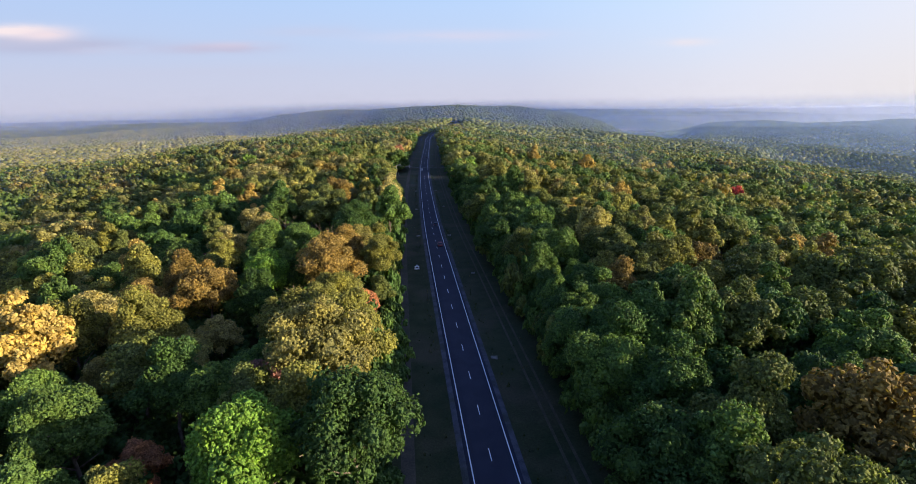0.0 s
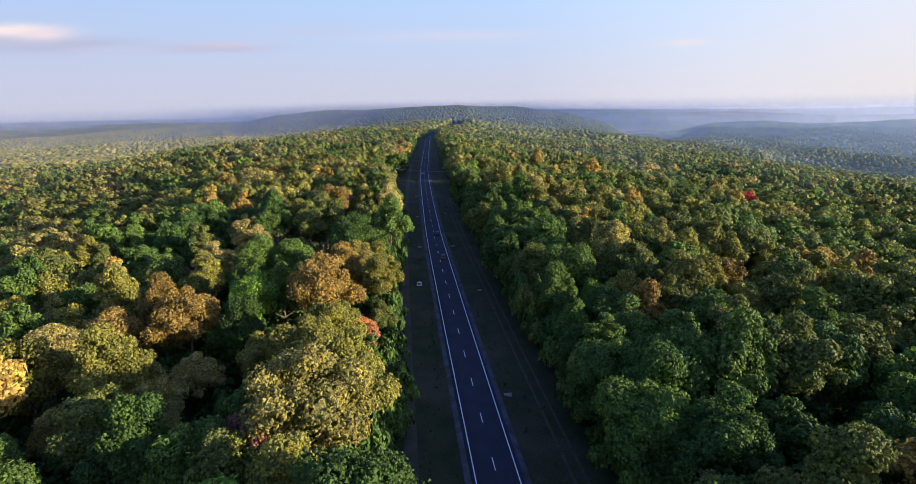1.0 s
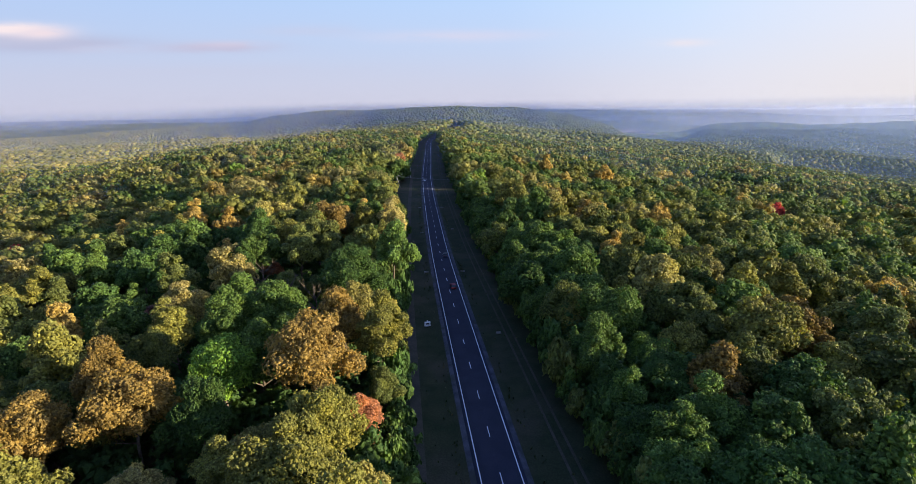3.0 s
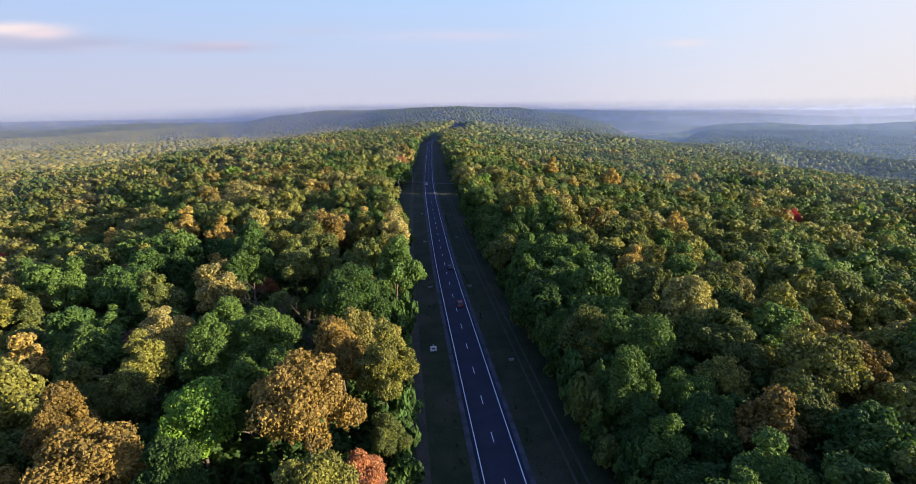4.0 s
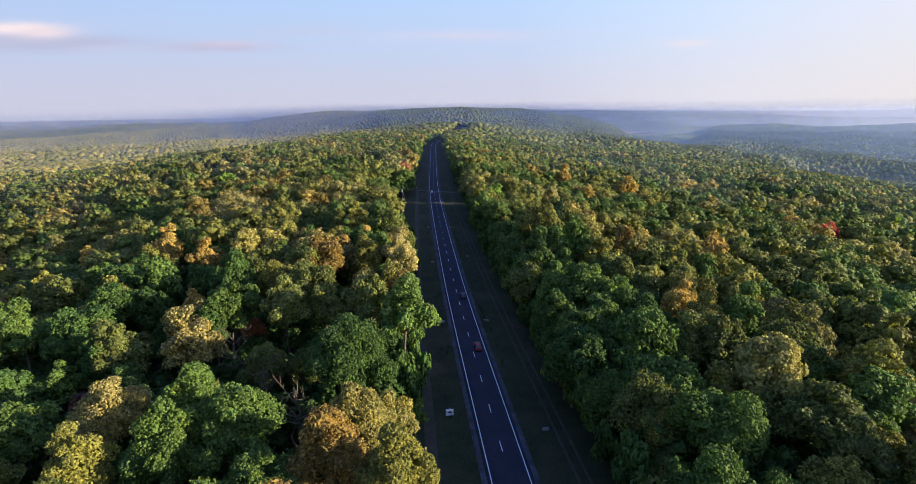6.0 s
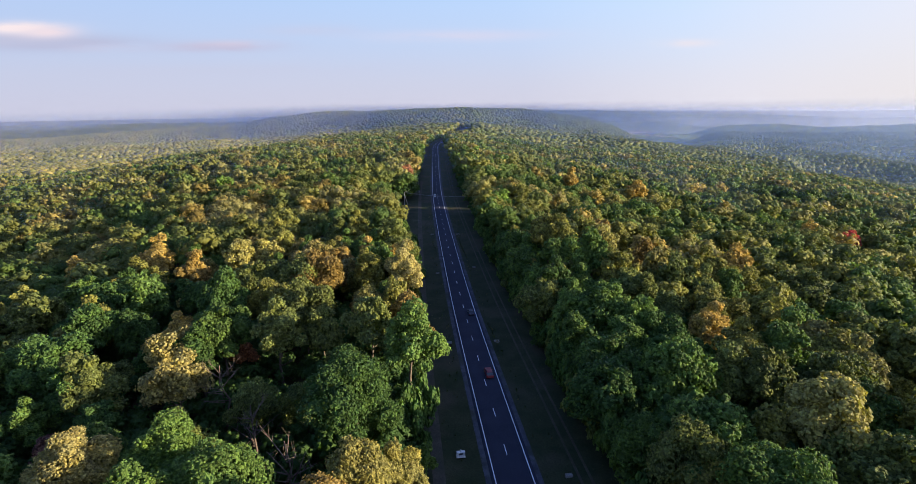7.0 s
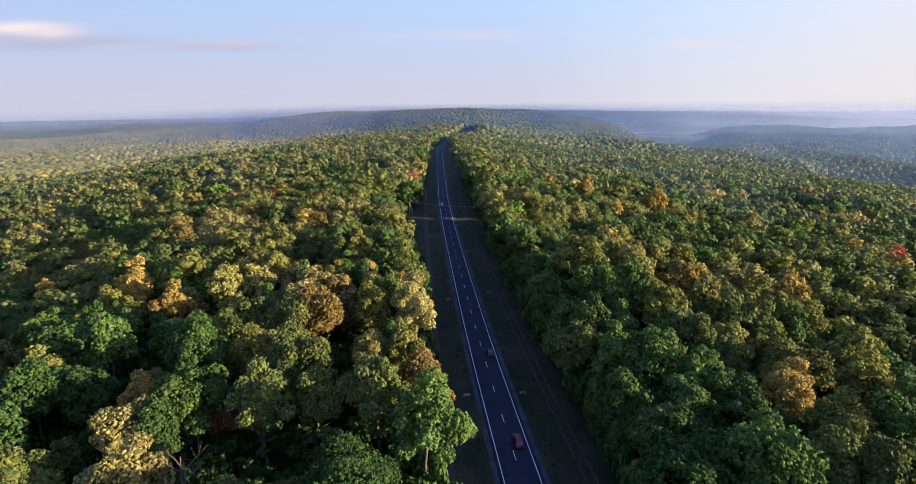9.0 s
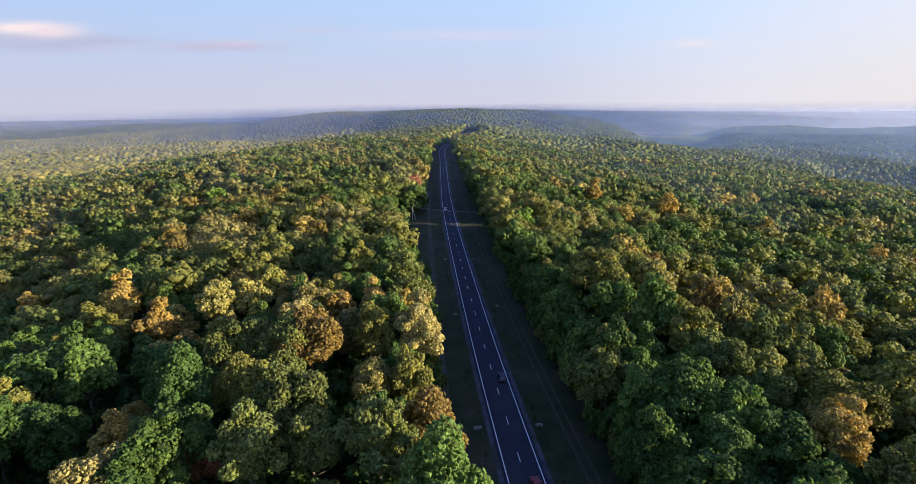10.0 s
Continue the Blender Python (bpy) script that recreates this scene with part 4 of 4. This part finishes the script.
def box(bm, x0, x1, y0, y1, z0, z1, pinch=0.0, bevel=0.0):
    """A box, narrowed by pinch at its top."""
    m = bmesh.ops.create_cube(bm, size=1.0)["verts"]
    for v in m:
        top = v.co.z > 0
        k = pinch if top else 0.0
        v.co = Vector((x0 + k if v.co.x < 0 else x1 - k, y0 + k * 2.2 if v.co.y < 0 else y1 - k * 2.2, z1 if top else z0))
    if bevel:
        edges = list({e for v in m for e in v.link_edges})
        bmesh.ops.bevel(bm, geom=edges, offset=bevel, segments=2, affect="EDGES", profile=0.6)
    return bm


def car(name, paint, label, y, side, facing, roof=1.46):
    """A car 4.3 m long on its wheels; it looks along +y before it is turned."""
    x = float(road_x(y)) + side
    base = new(name)
    slope = math.degrees(math.atan(float(road_x(y + 1) - road_x(y - 1)) / 2))
    base.matrix_basis = pose(x, y, float(road_z(y)) + 0.135, 0, 0, facing - slope)
    tagged(base, label, "car", "cars on the road")
    bm = box(bmesh.new(), -0.88, 0.88, -2.12, 2.15, 0.24, 0.86, 0.06, 0.13)
    part("body", bm, base, material_=paint)
    bm = box(bmesh.new(), -0.80, 0.80, -1.85, 0.95, 0.80, roof - 0.05, 0.17, 0.05)
    part("cabin_window", bm, base, "dark tinted cabin glass", GLASS)
    bm = box(bmesh.new(), -0.64, 0.64, -1.44, 0.50, roof - 0.07, roof, 0.03, 0.03)
    part("roof", bm, base, material_=paint)
    for sx in (-1, 1):
        for sy in (-1.32, 1.36):
            w = bmesh.new()
            bmesh.ops.create_cone(w, cap_ends=True, segments=18, radius1=0.315, radius2=0.315, depth=0.2, matrix=pose(sx * 0.79, sy, 0.315, 0, 90, 0))
            wheel = part("wheel", w, base, material_=RUBBER)
            w = bmesh.new()
            bmesh.ops.create_cone(w, cap_ends=True, segments=14, radius1=0.2, radius2=0.17, depth=0.06, matrix=pose(sx * 0.88, sy, 0.315, 0, 90 * sx, 0))
            part("rim", w, wheel, "grey alloy rim", ALLOY)
        part("headlight", box(bmesh.new(), sx * 0.66 - 0.16, sx * 0.66 + 0.16, 2.02, 2.13, 0.6, 0.74, 0, 0.02), base, "clear headlight lens", LAMP_CLEAR)
        part("taillight", box(bmesh.new(), sx * 0.68 - 0.14, sx * 0.68 + 0.14, -2.11, -2.02, 0.62, 0.8, 0, 0.02), base, "red taillight lens", LAMP_RED)
        part("mirror", box(bmesh.new(), sx * 0.98 - 0.1, sx * 0.98 + 0.1, 0.62, 0.74, 0.86, 0.99, 0, 0.03), base, material_=paint)
    return base


car("car", plain("dark_blue_paint", (0.012, 0.014, 0.03), 0.5, 0.0, 0.1), "dark blue hatchback driving away on the asphalt road", 226.0, 1.75, 0)
car("car", plain("red_paint", (0.2, 0.014, 0.016), 0.5, 0.0, 0.1), "dark red hatchback driving away on the asphalt road", 188.0, 1.4, 0)
car("car", plain("white_paint", (0.78, 0.78, 0.78), 0.3, 0.0, 0.6), "white saloon car coming along the asphalt road", 440.0, -1.75, 180)
car("car", plain("grey_paint", (0.07, 0.07, 0.08), 0.3, 0.3, 0.6), "small dark grey car far along the road", 548.0, 1.75, 0)


# ---- cable poles at the lane across the road ----
def rod(bm, a, b, ra, rb, sides=8):
    a, b = Vector(a), Vector(b)
    turn = (b - a).to_track_quat("Z", "Y").to_matrix().to_4x4()
    bmesh.ops.create_cone(bm, cap_ends=True, segments=sides, radius1=ra, radius2=rb, depth=(b - a).length, matrix=Matrix.Translation((a + b) / 2) @ turn)
    return bm


POLE = surface("pale_weathered_pole", (0.42, 0.40, 0.36), (0.55, 0.53, 0.48), 0.7, bump=0.3)
WIRE = plain("cable", (0.22, 0.22, 0.22), 0.5, 0.6)
INSULATOR = plain("insulator", (0.5, 0.5, 0.48), 0.3)


def cable_pole(x, y, height, brace, label):
    z = float(ground_z(x, y)) - 0.5
    base = new("cable_pole")
    base.matrix_basis = pose(x, y, z)
    tagged(base, label, "utility pole", "cable poles")
    part("post", rod(bmesh.new(), (0, 0, -0.5), (0, 0, height), 0.19, 0.13), base, material_=POLE)
    if brace:
        part("brace", rod(bmesh.new(), (2.4, -0.6, -0.5), (0.1, 0, height * 0.9), 0.16, 0.13), base, material_=POLE)
    part("crossarm", box(bmesh.new(), -0.08, 0.08, -1.1, 1.1, height - 0.45, height - 0.3, 0, 0.02), base, material_=POLE)
    for k in (-0.95, 0.0, 0.95):
        part("insulator", rod(bmesh.new(), (0, k, height - 0.3), (0, k, height - 0.05), 0.07, 0.04), base, material_=INSULATOR)
    return Vector((x, y, z + height - 0.05))


top_a = cable_pole(-52.0, 411.0, 8.6, True, "pale wooden cable pole with a slanting brace in a clearing")
top_b = cable_pole(-46.5, 462.0, 8.6, False, "pale wooden cable pole at the forest edge")
top_c = cable_pole(2.0, 398.0, 8.6, True, "pale wooden cable pole with a slanting brace among the trees")


def cable(a, b, sag):
    cu = bpy.data.curves.new("cable", "CURVE")
    cu.dimensions, cu.bevel_depth = "3D", 0.035
    sp = cu.splines.new("POLY")
    sp.points.add(12)
    for i, q in enumerate(sp.points):
        t = i / 12
        q.co = (*(a.lerp(b, t) - Vector((0, 0, sag * 4 * t * (1 - t)))), 1)
    cu.materials.append(WIRE)
    tagged(new("cable", cu), "thin grey overhead cable strung between poles", "cable", "overhead cables")


for k in (-0.95, 0.0, 0.95):
    cable(top_a + Vector((0, k, 0)), top_c + Vector((0, k, 0)), 1.4)
    cable(top_a + Vector((0, k, 0)), top_b + Vector((0, k, 0)), 1.2)

# ---- small things on the verges ----
WHITEWASH = surface("flaking_whitewash", (0.5, 0.5, 0.5), (0.72, 0.72, 0.72), 1.2, bump=0.4)
mon = new("wayside_monument")
mx, my = -14.0, 159.4
mon.matrix_basis = pose(mx, my, float(road_z(my)) - 0.45, 0, 0, 8)
tagged(mon, "small whitewashed roadside monument with a dark niche on the grass", "monument")
part("plinth", box(bmesh.new(), -0.85, 0.85, -0.4, 0.4, 0.0, 0.28, 0.04, 0.03), mon, material_=WHITEWASH)
for sx in (-1, 1):
    part("pillar", box(bmesh.new(), sx * 0.58 - 0.2, sx * 0.58 + 0.2, -0.3, 0.3, 0.27, 0.92, 0.02, 0.03), mon, material_=WHITEWASH)
part("lintel", box(bmesh.new(), -0.8, 0.8, -0.34, 0.34, 0.9, 1.08, 0.02, 0.03), mon, material_=WHITEWASH)
# panel coloured dark, to stand in for the shade of an open niche
part("niche", box(bmesh.new(), -0.4, 0.4, 0.1, 0.26, 0.27, 0.91), mon, "recessed back panel, coloured dark to look like a deep opening", plain("niche_shade", (0.05, 0.05, 0.06), 0.7))
part("finial", box(bmesh.new(), -0.16, 0.16, -0.14, 0.14, 1.07, 1.55, 0.05, 0.04), mon, material_=WHITEWASH)


def chute(d, y, length):
    length *= 0.75
    ob = new("drain_chute")
    ob.matrix_basis = pose(float(road_x(y)) + d, y, float(road_z(y)) - 0.22 - 0.02 * abs(abs(d) - 6), 0, 0, 6)
    tagged(ob, "short pale concrete drain chute beside the road", "drain chute", "drain chutes")
    part("bed", box(bmesh.new(), -length / 2, length / 2, -0.22, 0.22, -0.35, 0.06, 0, 0.02), ob, material_=CONCRETE)
    for sy in (-0.28, 0.28):
        part("kerb", box(bmesh.new(), -length / 2, length / 2, sy - 0.06, sy + 0.06, -0.35, 0.2, 0.01, 0.02), ob, material_=CONCRETE)


for d, y, length in ((9.8, 154.3, 1.7), (6.4, 96.8, 2.0), (-6.6, 206.3, 2.2), (6.6, 207.3, 2.0), (8.6, 275.5, 1.8), (-6.6, 268.0, 2.0), (6.6, 330.0, 2.0), (-6.6, 330.0, 2.0)):
    chute(d, y, length)


def tufts():
    """Weeds and seed heads along both verges."""
    g = np.random.default_rng(41)
    n = 1500
    y = g.uniform(40, 420, n) ** 1.0
    side = g.choice([-1, 1], n)
    band = g.random(n)
    d = np.where(band < 0.35, g.normal(6.4, 0.4, n), np.where(side < 0, g.uniform(6.5, 16, n), g.uniform(6.5, 19, n)))
    keep = np.sin(y * 0.21 + side) + np.sin(d * 0.9 + y * 0.07) + g.normal(0, 0.7, n) > -0.2
    y, d, side = y[keep], d[keep], side[keep]
    x = road_x(y) + side * d
    z = road_z(y) - np.where(d < 7.0, 0.3, 0.62)
    s_ = g.uniform(0.2, 0.45, len(y))
    vs, k = [], len(y)
    for b in range(3):
        a = g.uniform(0, 6.28, k)
        ca, sa = np.cos(a) * s_ * 0.5, np.sin(a) * s_ * 0.5
        lean = g.normal(0, 0.12, (2, k))
        vs.append(np.stack([np.stack([x - ca, y - sa, z], -1), np.stack([x + ca, y + sa, z], -1), np.stack([x + lean[0], y + lean[1], z + s_ * 1.5], -1)], 1))
    v = np.concatenate(vs).reshape(-1, 3)
    tint = np.repeat(np.tile(np.where((g.random(k) < 0.3)[:, None], (0.13, 0.12, 0.07), (0.06, 0.075, 0.03)), (3, 1)), 3, axis=0)
    return mesh_from("weeds", v, np.arange(len(v)).reshape(-1, 3), WOODS, tint)


tagged(new("weeds", tufts()), "dry weeds and grass tufts along the verges", "grass", kind="stuff")


# ---- two lakes on the valley floor ----
WATER = plain("still_water", (0.06, 0.08, 0.10), 0.12)


def lake(azimuth, far, wide, deep, label):
    cx, cy = math.sin(radians(azimuth)) * far, math.cos(radians(azimuth)) * far
    g = np.random.default_rng(int(far))
    an = np.linspace(0, 2 * np.pi, 40, endpoint=False)
    wob = 1 + 0.12 * np.sin(3 * an + far) + 0.07 * np.sin(5 * an) + g.normal(0, 0.02, 40)
    x, y = cx + np.cos(an) * wide * wob, cy + np.sin(an) * deep * wob
    z = float(ground_z(cx, cy)) + 7.0
    v = np.concatenate([[(cx, cy, z)], np.stack([x, y, np.full(40, z)], -1), np.stack([x, y, np.full(40, z - 12)], -1)])
    i = np.arange(40)
    j = (i + 1) % 40
    faces = np.concatenate([np.stack([np.zeros(40, int), 1 + i, 1 + j], -1), np.stack([1 + i, 41 + i, 41 + j], -1), np.stack([1 + i, 41 + j, 1 + j], -1)])
    tagged(new("lake", mesh_from("lake", v, faces, WATER)), label, "lake", kind="structure")


lake(20.1, 3080, 62, 60, "pale still lake on the valley floor")
lake(19.3, 3480, 70, 60, "pale still lake among fields far off")


# ---- a few trees that have lost their leaves ----
bare_me = trunk_mesh("bare_tree", 13.0, 0.26, 5.0, 77, limbs=14, mat=DEADWOOD)
for x, y, turn, size in BARE:
    ob = new("bare_tree", bare_me)
    ob.matrix_basis = pose(x, y, float(ground_z(x, y)) + 2.0, 0, 0, turn) @ Matrix.Diagonal((size, size, size * 1.2, 1))
    tagged(ob, "bare grey-brown tree without leaves between leafy crowns", "tree", "bare trees")
